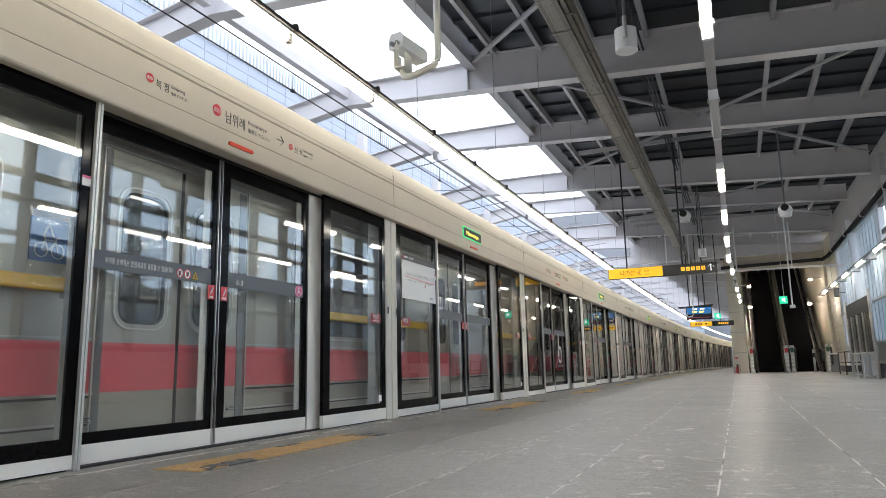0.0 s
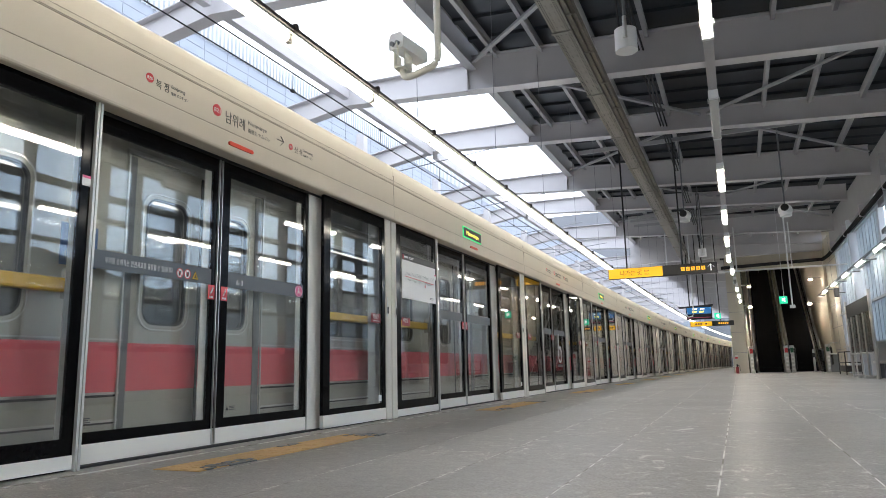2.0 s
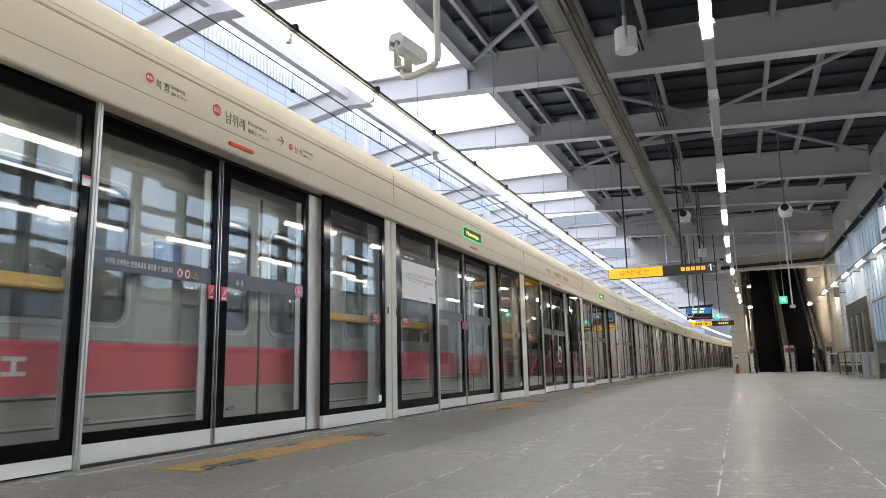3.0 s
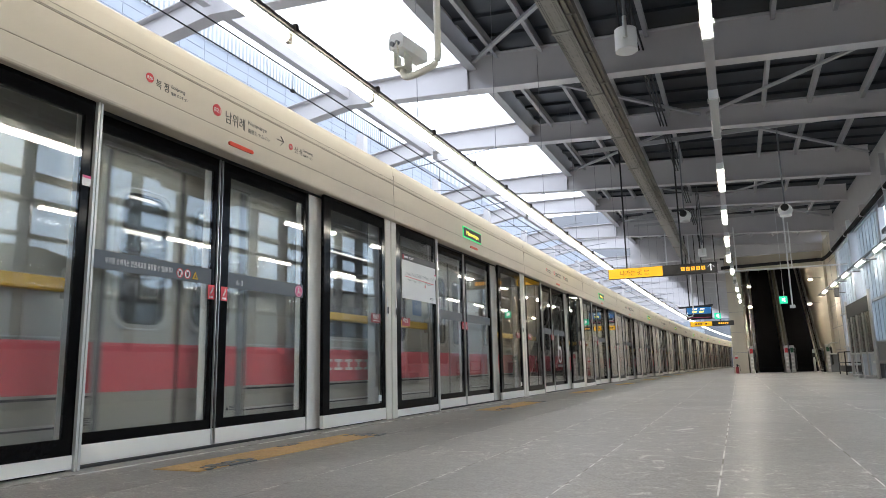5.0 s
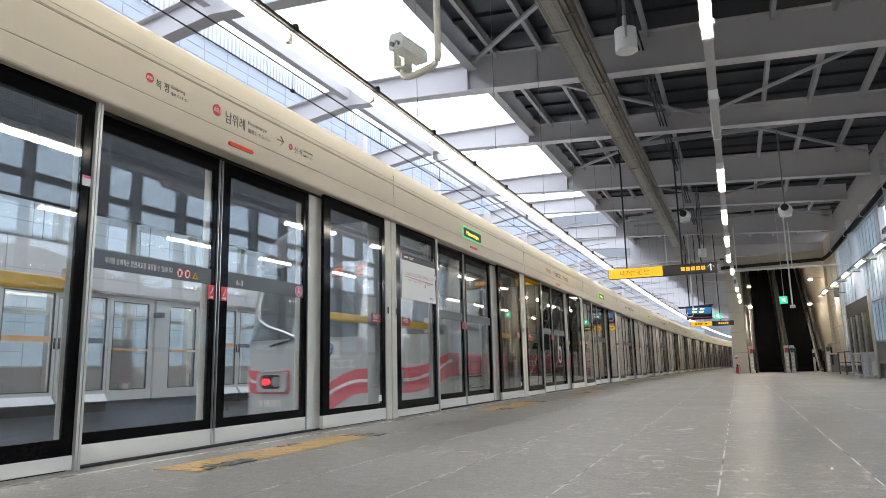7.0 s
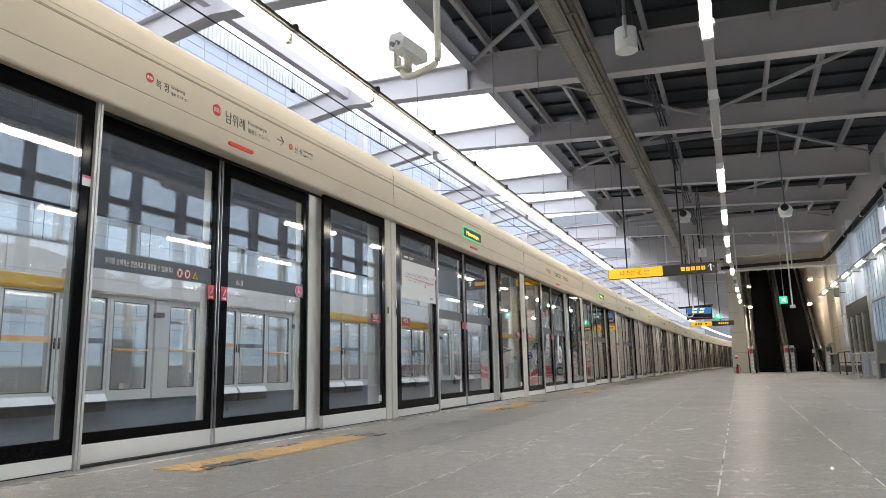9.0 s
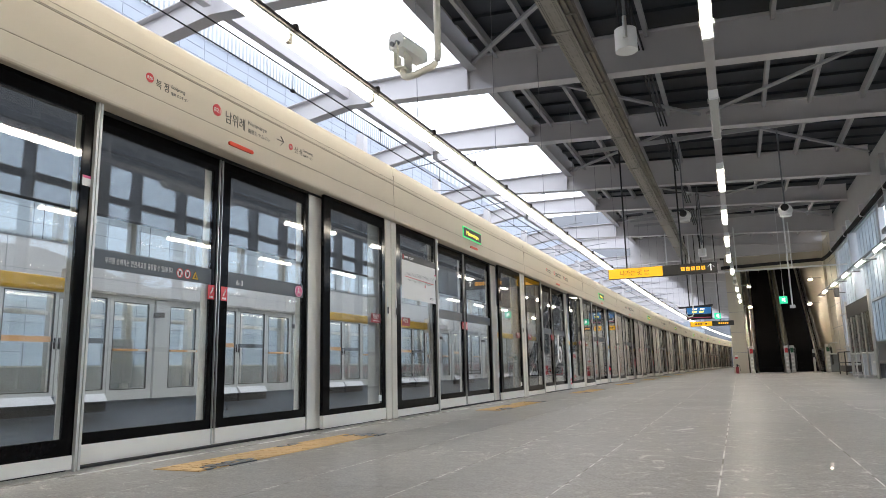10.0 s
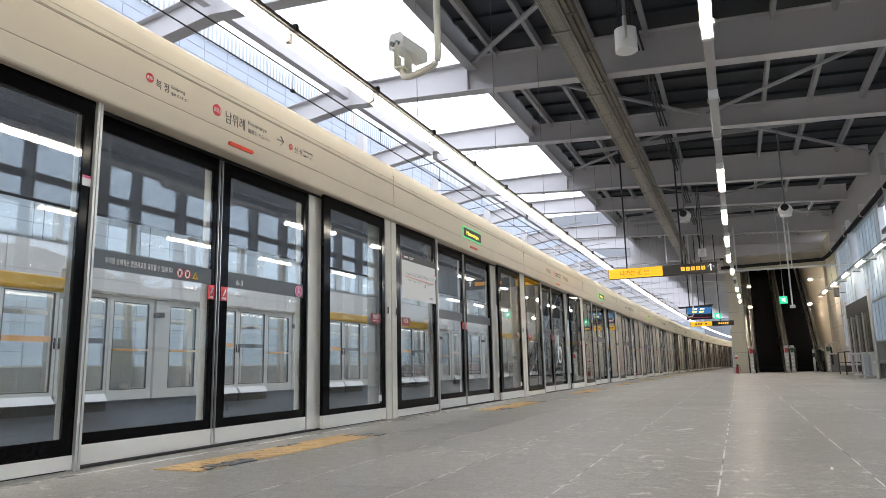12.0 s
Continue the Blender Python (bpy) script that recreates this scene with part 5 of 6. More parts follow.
# ---- lamps ----
edge = thing("edge_lamp_row", "row of lit tubes on a dark rail above the platform edge", "lamp", "platform lamps")
part("rail", ribbon(0.455, 0.474, 3.058, 3.088, -8, 92), SIGN_DARK, edge, "dark carrier rail")
part("reflector", ribbon(0.335, 0.450, 3.048, 3.07, -8, 92), FROST, edge, "white lamp body")
y = -7.71
while y < 90:
    m = along(y)
    part("tube", rod(m @ Vector((0.405, 0.04, 3.005)), m @ Vector((0.405, 1.265, 3.005)), 0.040, 10), TUBE, edge, "lit tube")
    part("lamp_socket", boxes((0.385 + m.translation.x, 0.425 + m.translation.x, y - 0.03, y + 0.03, 2.975, 3.05)), CREAM, edge, "cream lamp socket")
    part("bracket", boxes((0.452 + m.translation.x, 0.488 + m.translation.x, y - 0.018, y + 0.018, 3.05, 3.112)), RAIL_BROWN, edge, "dark rail bracket")
    y += 1.305
for k in range(-2, 26):
    y = 1.0 + 2.61 * k
    m = along(y)
    part("hanger", rod(m @ Vector((0.47, 0, 3.1)), m @ Vector((0.47, 0, 6.1)), 0.004, 6), MULLION, edge, "thin hanging wire")


def sealed_lamp(lit=True, half=0.031, glow=None):
    f = thing("sealed_lamp", "sealed strip lamp with a clear cover, lit" if lit else "sealed strip lamp with a clear cover, unlit", "lamp", "ceiling strip lamps")
    part("housing", box(-0.045, 0.045, 0, 1.36, 0.025, 0.055, 0.012), FROST, f, "white plastic housing")
    part("end_cap", box(-0.046, 0.046, 0.0, 0.055, -0.035, 0.05, 0.015), FROST, f, "clear end cap")
    part("end_cap", box(-0.046, 0.046, 1.305, 1.36, -0.035, 0.05, 0.015), FROST, f, "clear end cap")
    part("cover", box(-half, half, 0.055, 1.305, -0.036, 0.025, 0.016, 3), (glow or TUBE_COOL) if lit else COVER, f, "bright diffuser" if lit else "clear ribbed cover")
    if not lit:
        part("tube", rod((-0.025, 0.08, -0.02), (-0.025, 1.22, -0.02), 0.013, 8), FROST, f)
        part("tube", rod((0.025, 0.08, -0.02), (0.025, 1.22, -0.02), 0.013, 8), FROST, f)
    part("clip", boxes(*[(s * 0.052 - 0.005, s * 0.052 + 0.005, yk, yk + 0.03, -0.02, 0.02) for s in (-1, 1) for yk in (0.15, 0.63, 1.1)]), STEEL, f, "steel clips")
    return f


COVER = material("ribbed_clear_cover", (0.50, 0.51, 0.50), 0.2, vary=0.05)
lit, dark, slim = sealed_lamp(), sealed_lamp(False, 0.045), sealed_lamp(True, 0.024, TUBE_WALL)
LAMP_Z = 3.0
for k in range(-4, 11):
    y = 6.66 + 2.62 * (k - 1)
    copy_thing(dark if k in (1, 7) else lit, pose(3.36 + max(0.0, y - 17) * 0.022, y, LAMP_Z))
for k in range(-4, 9):
    y = 7.2 + 2.9 * k
    copy_thing(slim, pose(6.8, y, 3.2))
for o in (lit, dark, slim):
    for q in (*o.children_recursive, o):
        bpy.data.objects.remove(q)
trunk = thing("lamp_trunking", "pale steel trunking that carries the strip lamps", "trunking")
part("channel", boxes((3.32, 3.40, -8, 17, LAMP_Z + 0.05, LAMP_Z + 0.10)), BEAM, trunk)
part("channel", bar((3.36, 17, LAMP_Z + 0.075), (3.69, 32, LAMP_Z + 0.075), 0.08, 0.05), BEAM, trunk)
part("channel", boxes((6.77, 6.83, -8, 33.2, 3.25, 3.29)), MULLION, trunk)
for k in range(-3, 12):
    part("hanger", rod((3.36 + max(0, k * 2.62 - 15) * 0.022, 2.0 + 2.62 * k, LAMP_Z + 0.1), (3.36, 2.0 + 2.62 * k, 5.6), 0.0045, 6), CABLE, trunk)
    part("bracket", boxes((6.8, WALL_X, 2.0 + 2.9 * k, 2.04 + 2.9 * k, 3.26, 3.29)), MULLION, trunk)

# ---- cable tray ----
tray = thing("cable_tray", "perforated galvanised cable tray under the roof", "cable tray")
TX, TZ = 1.55, 4.97
part("tray_floor", boxes((TX - 0.12, TX + 0.12, -8, 33.5, TZ, TZ + 0.012)), TRAY, tray)
for x in (TX - 0.13, TX + 0.12):
    part("tray_side", boxes((x, x + 0.01, -8, 33.5, TZ - 0.004, TZ + 0.09)), TRAY, tray)
slots = bmesh.new()
yk = 3.0
while yk < 22:
    for x in (-0.105, -0.082, 0.066, 0.09):
        bx(slots, TX + x, TX + x + 0.013, yk, yk + 0.02, TZ - 0.002, TZ + 0.001)
    if int(yk / 0.05) % 4 < 2:
        for x in (-0.045, 0.025):
            bx(slots, TX + x, TX + x + 0.02, yk, yk + 0.008, TZ - 0.002, TZ + 0.001)
    yk += 0.05
part("perforation", slots, DARK, tray)["kind"] = "stuff"
for k in range(14):
    part("tray_joint", boxes((TX - 0.15, TX + 0.14, 1.4 + 2.4 * k, 1.44 + 2.4 * k, TZ - 0.014, TZ)), TRAY, tray)
ducts = thing("cable_duct", "brown stained steel cable duct beside the perforated tray", "cable duct")
part("duct", boxes((TX + 0.145, TX + 0.20, -8, 33.5, TZ + 0.02, TZ + 0.14)), DUCT, ducts)
part("duct", boxes((TX + 0.215, TX + 0.26, -8, 33.5, TZ + 0.05, TZ + 0.17)), DUCT, ducts)
for k in range(28):
    part("duct_clip", boxes((TX + 0.14, TX + 0.27, 1.0 + 1.2 * k, 1.03 + 1.2 * k, TZ + 0.005, TZ + 0.02)), DUCT, ducts)

# conduits and cables under the roof
cond = thing("roof_cables", "black cables and thin pale conduits under the roof", "cable")
for i, x in enumerate((2.17, 2.23, 2.30)):
    part("cable", rod((x, 5.5, 5.92 - 0.015 * i), (x + 0.05, 33, 5.90), 0.018, 6), CABLE, cond, "black cable")
for y in (7.40,):
    part("conduit", rod((2.2, y, soffit(2.2) + 0.05), (7.0, y, soffit(7.0) + 0.05), 0.018, 8), BEAM, cond, "thin pale conduit")

# ---- surveillance camera on its bent pipe ----
cctv = thing("surveillance_camera", "grey-white camera housing on a bent cream pipe", "camera", at=pose(1.30, 4.85, 3.0))
part("pipe", sweep([(0, 0, 3.2), (0, 0, 0.06), *[(-0.09 + 0.09 * math.cos(a), 0, 0.04 - 0.09 * math.sin(a)) for a in np.linspace(0, 1.35, 7)], (-0.20, 0, -0.085), *[(-0.27 - 0.05 * math.sin(a), 0, -0.045 - 0.05 * math.cos(a)) for a in np.linspace(0, 1.5, 6)], (-0.32, 0, 0.0)], 0.029, 14), CREAM, cctv, "cream bent pipe", smooth=True)
M = Matrix.Translation((-0.335, 0.0, 0.16)) @ pose(0, 0, 0, 0, 0, -9) @ Matrix.Translation((0.045, 0, 0)) @ Matrix.Diagonal((1, 0.66, 1, 1))
bm = bmesh.new()
prism([(-0.062, -0.05), (0.062, -0.05), (0.068, 0.03), (0.045, 0.075), (-0.045, 0.075), (-0.068, 0.03)], "y", -0.20, 0.36, bm)
bm.transform(M)
cam_body = part("housing", bm, FROST, cctv, "grey-white metal housing")
bm = bmesh.new()
prism([(-0.070, -0.055), (0.070, -0.055), (0.076, 0.033), (0.05, 0.083), (-0.05, 0.083), (-0.076, 0.033)], "y", -0.215, -0.195, bm)
bm.transform(M)
part("back_plate", bm, FROST, cam_body)
for x in (-0.028, 0.022):
    part("cable_gland", rod(M @ Vector((x, -0.25, -0.015)), M @ Vector((x, -0.21, -0.015)), 0.019, 12), MULLION, cam_body, "grey cable gland")
part("cable", sweep([M @ Vector((0.022, -0.25, -0.015)), M @ Vector((0.04, -0.25, -0.09)), (-0.32, -0.10, -0.01)], 0.007, 6), CREAM, cam_body)
part("bracket", boxes((-0.375, -0.367, -0.07, 0.07, -0.02, 0.12), (-0.278, -0.27, -0.07, 0.07, -0.02, 0.12), (-0.375, -0.27, -0.07, 0.07, -0.025, -0.015)), CREAM, cctv, "cream bracket")

# ---- loudspeaker drum ----
drum = thing("loudspeaker", "white cylindrical loudspeaker hanging from cables", "loudspeaker", at=pose(2.56, 7.0, 3.76))
part("shell", rod((0, 0, 0), (0, 0, 0.24), 0.115, 28), FROST, drum, "white drum", smooth=True)
part("stem", rod((0.01, -0.118, 0.10), (0.01, -0.118, 0.34), 0.022, 12), STEEL, drum, "steel stem")
part("hanging_pipe", rod((0, 0, 0.24), (0, 0, 2.2), 0.018, 10), MULLION, drum)
for x in (-0.06, 0.05):
    part("cable", sweep([(x, 0, 0.24), (x * 1.3, 0, 0.6), (x * 1.1, 0.02, 1.2), (x * 0.6, 0, 2.0)], 0.012, 6), CABLE, drum, "black cable")
drum2 = copy_thing(drum, pose(2.64, 22.0, 3.68))

# ---- hanging signs ----
sign = thing("exit_sign", "long hanging sign, lit yellow with dark grey end", "sign", at=pose(0.58, 17.1, 2.58))
part("dark_body", box(0.0, 2.52, 0.0, 0.14, 0.0, 0.25, 0.008), SIGN_DARK, sign, "dark grey sign box")
part("yellow_face", boxes((0.01, 1.29, -0.004, 0.0, 0.008, 0.242)), SIGN_YELLOW, sign, "lit yellow face")
lettering("sign_words", "\ub098\uac00\ub294 \uacf3", 0.15, INK, sign, facing_back(0.29, -0.006, 0.075), width=0.52)
lettering("sign_words_small", "Exit", 0.06, INK, sign, facing_back(0.87, -0.006, 0.135), width=0.11)
lettering("sign_words_small", "\u51fa\u53e3", 0.05, INK, sign, facing_back(0.87, -0.006, 0.06), width=0.1)
for k in range(5):
    x = 1.71 + 0.115 * k
    part("number_tile", boxes((x, x + 0.085, -0.004, 0.0, 0.085, 0.175)), SIGN_NUM, sign, "lit orange number tile")
    lettering("tile_number", "12345"[k], 0.08, INK, sign, facing_back(x + 0.022, -0.006, 0.102))
arrow = bmesh.new()
bar((2.38, -0.004, 0.05), (2.38, -0.004, 0.21), 0.02, 0.004, arrow)
bar((2.38, -0.004, 0.21), (2.31, -0.004, 0.14), 0.02, 0.004, arrow)
bar((2.38, -0.004, 0.21), (2.45, -0.004, 0.14), 0.02, 0.004, arrow)
part("arrow", arrow, SIGN_WHITE, sign, "white arrow")
for x in (0.45, 1.75):
    part("hanger", rod((x, 0.07, 0.25), (x, 0.07, 3.6), 0.02, 10), CABLE, sign, "black hanging rod")

sign2 = thing("far_exit_sign", "distant hanging sign, lit yellow with orange numbers", "sign", at=pose(1.62, 31.0, 2.02))
part("dark_body", box(0, 1.72, 0, 0.14, 0, 0.2, 0.008), SIGN_DARK, sign2)
part("yellow_face", boxes((0.01, 0.86, -0.004, 0, 0.005, 0.195)), SIGN_YELLOW, sign2)
part("word_bar", boxes(*[(0.2 + 0.1 * k, 0.27 + 0.1 * k, -0.006, -0.004, 0.07, 0.13) for k in (0, 1, 2, 4)]), SIGN_DARK, sign2)
for k in range(5):
    part("number_tile", boxes((1.12 + 0.08 * k, 1.18 + 0.08 * k, -0.004, 0, 0.07, 0.13)), SIGN_NUM, sign2)
for x in (0.4, 1.2):
    part("hanger", rod((x, 0.07, 0.2), (x, 0.07, 4.2), 0.018, 8), CABLE, sign2)
screen = thing("arrival_display", "hanging arrival display with a lit blue screen", "display", at=pose(1.55, 30.0, 2.26))
part("canopy", prism([(-0.28, 0.49), (1.05, 0.55), (1.05, 0.59), (-0.28, 0.53)], "y", -0.1, 0.3), DARK, screen, "dark canopy")
part("case", box(0, 1.0, 0, 0.12, 0, 0.53, 0.01), DARK, screen, "black display case")
part("lit_screen", boxes((0.03, 0.97, -0.004, 0, 0.22, 0.49)), SCREEN, screen, "lit blue screen")
part("word_bars", boxes((0.25, 0.44, -0.006, -0.004, 0.40, 0.45), (0.55, 0.72, -0.006, -0.004, 0.40, 0.45)), SIGN_WHITE, screen)
part("yellow_bars", boxes((0.25, 0.4, -0.006, -0.004, 0.28, 0.34), (0.5, 0.68, -0.006, -0.004, 0.28, 0.34)), LED_YELLOW, screen)
part("pink_line", boxes((0.05, 0.95, -0.006, -0.004, 0.06, 0.085)), PINK, screen)
part("hoop", sweep([(0.3, -0.2, 3.6), (0.3, -0.2, 0.25), (0.25, -0.2, 0.12), (0.1, -0.2, 0.1), (0.02, -0.2, 0.18), (0.08, -0.2, 0.28)], 0.025, 10), FROST, screen, "pale bent pipe", smooth=True)
for x in (0.15, 0.75):
    part("hanger", rod((x, 0.06, 0.46), (x, 0.06, 3.6), 0.025, 8), CABLE, screen)
for x, y, z in ((2.62, 30.3, 2.26), (4.84, 26.0, 2.43)):
    g = thing("green_exit_sign", "small lit green emergency exit sign on a thin rod", "sign", "green exit signs", at=pose(x, y, z))
    part("box", box(0, 0.25, 0, 0.06, 0, 0.25, 0.006), EXIT_GREEN, g)
    part("running_shape", boxes((0.08, 0.13, -0.004, 0, 0.08, 0.18), (0.14, 0.18, -0.004, 0, 0.05, 0.20)), SIGN_WHITE, g)
    part("hanger", rod((0.15, 0.03, 0.25), (0.15, 0.03, 4.15), 0.007, 8), FROST, g)
pipe = thing("cross_pipe", "pale pipe across the platform under the roof", "pipe", at=pose(0, 26.8, 3.78))
part("run", rod((0.0, 0, 0), (7.1, 0, -0.05), 0.03, 10), FROST, pipe)
for x in (1.2, 3.6, 5.4):
    part("drop", rod((x, 0, 0), (x, 0, 1.6), 0.02, 8), FROST, pipe)
rodlamp = thing("hanging_sensor", "pale rod with a small white sensor box", "sensor", at=pose(5.15, 25.0, 2.25))
part("rod", rod((0, 0, 0.05), (0, 0, 4.0), 0.022, 8), FROST, rodlamp)
part("sensor", box(-0.08, 0.08, -0.06, 0.06, -0.05, 0.05, 0.01), FROST, rodlamp)

hang = thing("hanging_rail", "dark steel channel under the roof that carries signs", "rail")
for y in (17.17, 26.06, 26.63, 27.67, 25.0, 26.03):
    part("cross_rail", boxes((0.0, 6.9, y - 0.03, y + 0.03, 5.9, 6.0)), PURLIN, hang)
part("pole_rail", boxes((0.9, 1.7, 4.82, 4.88, 6.1, 6.2)), PURLIN, hang)

# dome cameras hung under the beams
for x, y, z in ((4.68, 17.5, 3.97), (2.45, 17.5, 4.07)):
    d = thing("dome_camera", "white dome camera with a dark eye on a pipe", "camera", "dome cameras", at=pose(x, y, z))
    bm = bmesh.new()
    bmesh.ops.create_uvsphere(bm, u_segments=20, v_segments=12, radius=0.155)
    part("dome", bm, FROST, d, smooth=True)
    part("collar", rod((0, 0.0, -0.10), (0, 0, -0.145), 0.125, 20), FROST, d)
    part("eye", rod((-0.02, -0.158, 0.05), (-0.01, -0.09, 0.03), 0.085, 18), INK, d, "dark lens")
    part("conduit", rod((0, 0, 0.1), (0, 0, 2.0), 0.018, 8), MULLION, d)

# ---- end of the platform: escalators ----
ESC_Y, RISE = 33.2, 30.0
end_wall = thing("wall_north", "cream panelled wall around the escalators", "wall", kind="structure")
part("pier", box(3.16, 3.78, 33.4, 34.2, -0.05, 5.6), WALL, end_wall)
part("pier", box(7.1, 8.1, 33.4, 34.2, -0.05, 5.6), WALL, end_wall)
part("tiled_return", box(7.2, 7.4, 30.4, 33.4, -0.05, 5.6), WALL, end_wall)
part("lintel", box(3.16, 8.1, 33.6, 34.0, 4.62, 6.2), WALL, end_wall)
part("side_wall", box(3.55, 3.75, 34.2, 46, -0.05, 9.5), WALL, end_wall)
part("side_wall", box(7.1, 7.3, 34.2, 46, -0.05, 9.5), WALL, end_wall)
part("side_wall", box(3.16, 3.36, 34.2, 80, -0.05, 5.6), WALL, end_wall)
part("upper_wall", box(3.16, 8.1, 46, 46.3, -0.05, 12), WALL, end_wall)
part("slope_ceiling", prism([(34.0, 4.75), (46, 10.4), (46, 10.6), (34, 4.95)], "x", 3.55, 8.1), WALL, end_wall)
part("panel_joint", boxes(*[(3.15, 3.79, 33.395, 33.4, z, z + 0.012) for z in (0.9, 1.8, 2.7, 3.6, 4.5)], *[(7.195, 7.2, 30.4, 33.4, z, z + 0.012) for z in (0.9, 1.8, 2.7, 3.6, 4.5)], (7.195, 7.2, 31.9, 31.912, 0, 5.6)), GRIDLINE, end_wall)
part("end_beam", box(-0.9, 7.1, 32.9, 33.15, 5.15, 6.3, 0.01), BEAM, end_wall, "pale grey steel beam before the lintel")
part("brown_pipe", rod((3.0, 33.3, 4.72), (7.0, 33.3, 4.80), 0.075, 12), DARK, end_wall, "dark pipe across the lintel")


def escalator(xc):
    e = thing("escalator", "steep dark escalator with glass-black balustrades and steel trim", "escalator", "escalators", at=pose(xc, ESC_Y, 0, 0, 0, -1.2))
    k = math.tan(radians(RISE))
    L = 13.0
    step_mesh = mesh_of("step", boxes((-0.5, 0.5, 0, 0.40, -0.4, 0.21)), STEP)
    for i in range(36):
        o = new("step", step_mesh)
        o.location = (0, 1.6 + i * 0.36, i * 0.208)
        o.parent = e
    part("comb_plate", boxes((-0.5, 0.5, 0, 1.6, -0.01, 0.012)), STEEL, e, "steel landing plate")
    for s in (-1, 1):
        prof = [(0.15, 0.0), (1.6, 0.0), (1.6 + L, L * k), (1.6 + L, L * k + 0.95), (1.6, 0.95), (0.55, 0.95), (0.22, 0.85), (0.1, 0.6)]
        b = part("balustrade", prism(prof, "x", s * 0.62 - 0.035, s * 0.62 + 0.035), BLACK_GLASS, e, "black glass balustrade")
        hand = [(s * 0.62, 0.25, 0.3), (s * 0.62, 0.08, 0.55), (s * 0.62, 0.12, 0.85), (s * 0.62, 0.4, 0.99), (s * 0.62, 1.6, 1.0), (s * 0.62, 1.6 + L, L * k + 1.0)]
        part("handrail", sweep(hand, 0.04, 8), RUBBER, b, "black handrail", smooth=True)
        part("trim", bar((s * 0.555, 0.3, 0.1), (s * 0.555, 1.6, 0.1), 0.02, 0.04), STEEL, b)
        part("trim", bar((s * 0.55, 1.6, 0.1), (s * 0.55, 1.6 + L, L * k + 0.1), 0.02, 0.04), STEEL, b, "bright aluminium trim")
        part("outer_trim", bar((s * 0.70, 1.6, 0.9), (s * 0.70, 1.6 + L, L * k + 0.9), 0.02, 0.03), STEEL, b)
    return e


for xa, xb in ((3.75, 3.95),):
    part("slope_cladding", prism([(33.9, -0.05), (35.0, -0.05), (46, 6.3), (46, 7.2), (34.8, 0.85), (33.9, 0.85)], "x", xa, xb), BALU, end_wall, "grey-green cladding beside the escalator")
escalator(4.68)
escalator(6.08)
part("escalator_divider", prism([(33.9, 0.0), (46, 6.9), (46, 7.6), (34.2, 0.6)], "x", -0.06, 0.06), BALU, end_wall, "grey-green divider between escalators").matrix_world = pose(5.385, 33.9, 0, 0, 0, -1.2) @ Matrix.Translation((0, -33.9, 0))
for x, red in ((3.92, True), (5.29, True), (5.51, False), (6.86, False)):
    p = thing("escalator_post", "steel escalator newel panel with white squares", "post", "escalator newels", at=pose(x, 33.0, 0))
    part("panel", box(-0.085, 0.085, -0.06, 0.2, 0, 1.15, 0.02), STEEL, p)
    part("top_lamp", boxes((-0.06, 0.06, -0.066, -0.06, 0.85, 1.05)), RED if red else EXIT_DIM, p, "red stop panel" if red else "dark green panel")
    for k in range(4):
        part("white_square", boxes((-0.045, 0.045, -0.066, -0.06, 0.12 + 0.16 * k, 0.20 + 0.16 * k)), WHITE, p)
    part("newel_curve", sweep([(0.1, 0.0, 0.15), (0.1, -0.25, 0.35), (0.1, -0.3, 0.7), (0.1, -0.15, 0.98), (0.1, 0.2, 1.05)], 0.045, 8), RUBBER, p, smooth=True)

bol = thing("barrier_post", "slim steel post before the escalator", "post", at=pose(6.28, 32.6, 0))
part("post", rod((0, 0, 0), (0, 0, 0.95), 0.045, 12), STEEL, bol)
part("band", rod((0, 0, 0.62), (0, 0, 0.8), 0.048, 12), DARK, bol)
for x, y, z in ((4.12, 34.6, 3.95), (6.66, 34.6, 4.1), (6.66, 36, 3.1), (4.12, 36, 3.1), (4.12, 39.5, 5.6), (6.66, 39.5, 5.6)):
    lamp = thing("downlight", "small warm lit lamp beside the escalators", "lamp", "escalator lamps", at=pose(x, y, z))
    part("bowl", rod((0, 0, 0), (0, 0, 0.1), 0.09, 14), CREAM, lamp)
    part("arm", rod((0, 0, 0.06), ((3.75 if x < 5 else 7.1) - x, 0, 0.06), 0.015, 8), STEEL, lamp)
    part("lens", rod((0, 0, -0.04), (0, 0, 0.0), 0.075, 14), WARM_LAMP, lamp)
ext = thing("fire_extinguisher", "red fire extinguisher standing by the pier", "extinguisher", at=pose(3.3, 33.1, 0))
part("cylinder", rod((0, 0, 0), (0, 0, 0.30), 0.065, 16), DARK_RED, ext, smooth=True)
part("valve", rod((0, 0, 0.30), (0, 0, 0.40), 0.03, 10), DARK, ext)
part("hose", sweep([(0.02, 0, 0.38), (0.10, -0.02, 0.32), (0.11, -0.02, 0.12)], 0.012, 6), RUBBER, ext)
part("label_plate", boxes((-0.07, 0.07, 0.28, 0.29, 0.62, 0.80)), KICK, ext, "white sign with a red bar")
part("label_bar", boxes((-0.06, 0.06, 0.275, 0.28, 0.64, 0.72)), RED, ext)

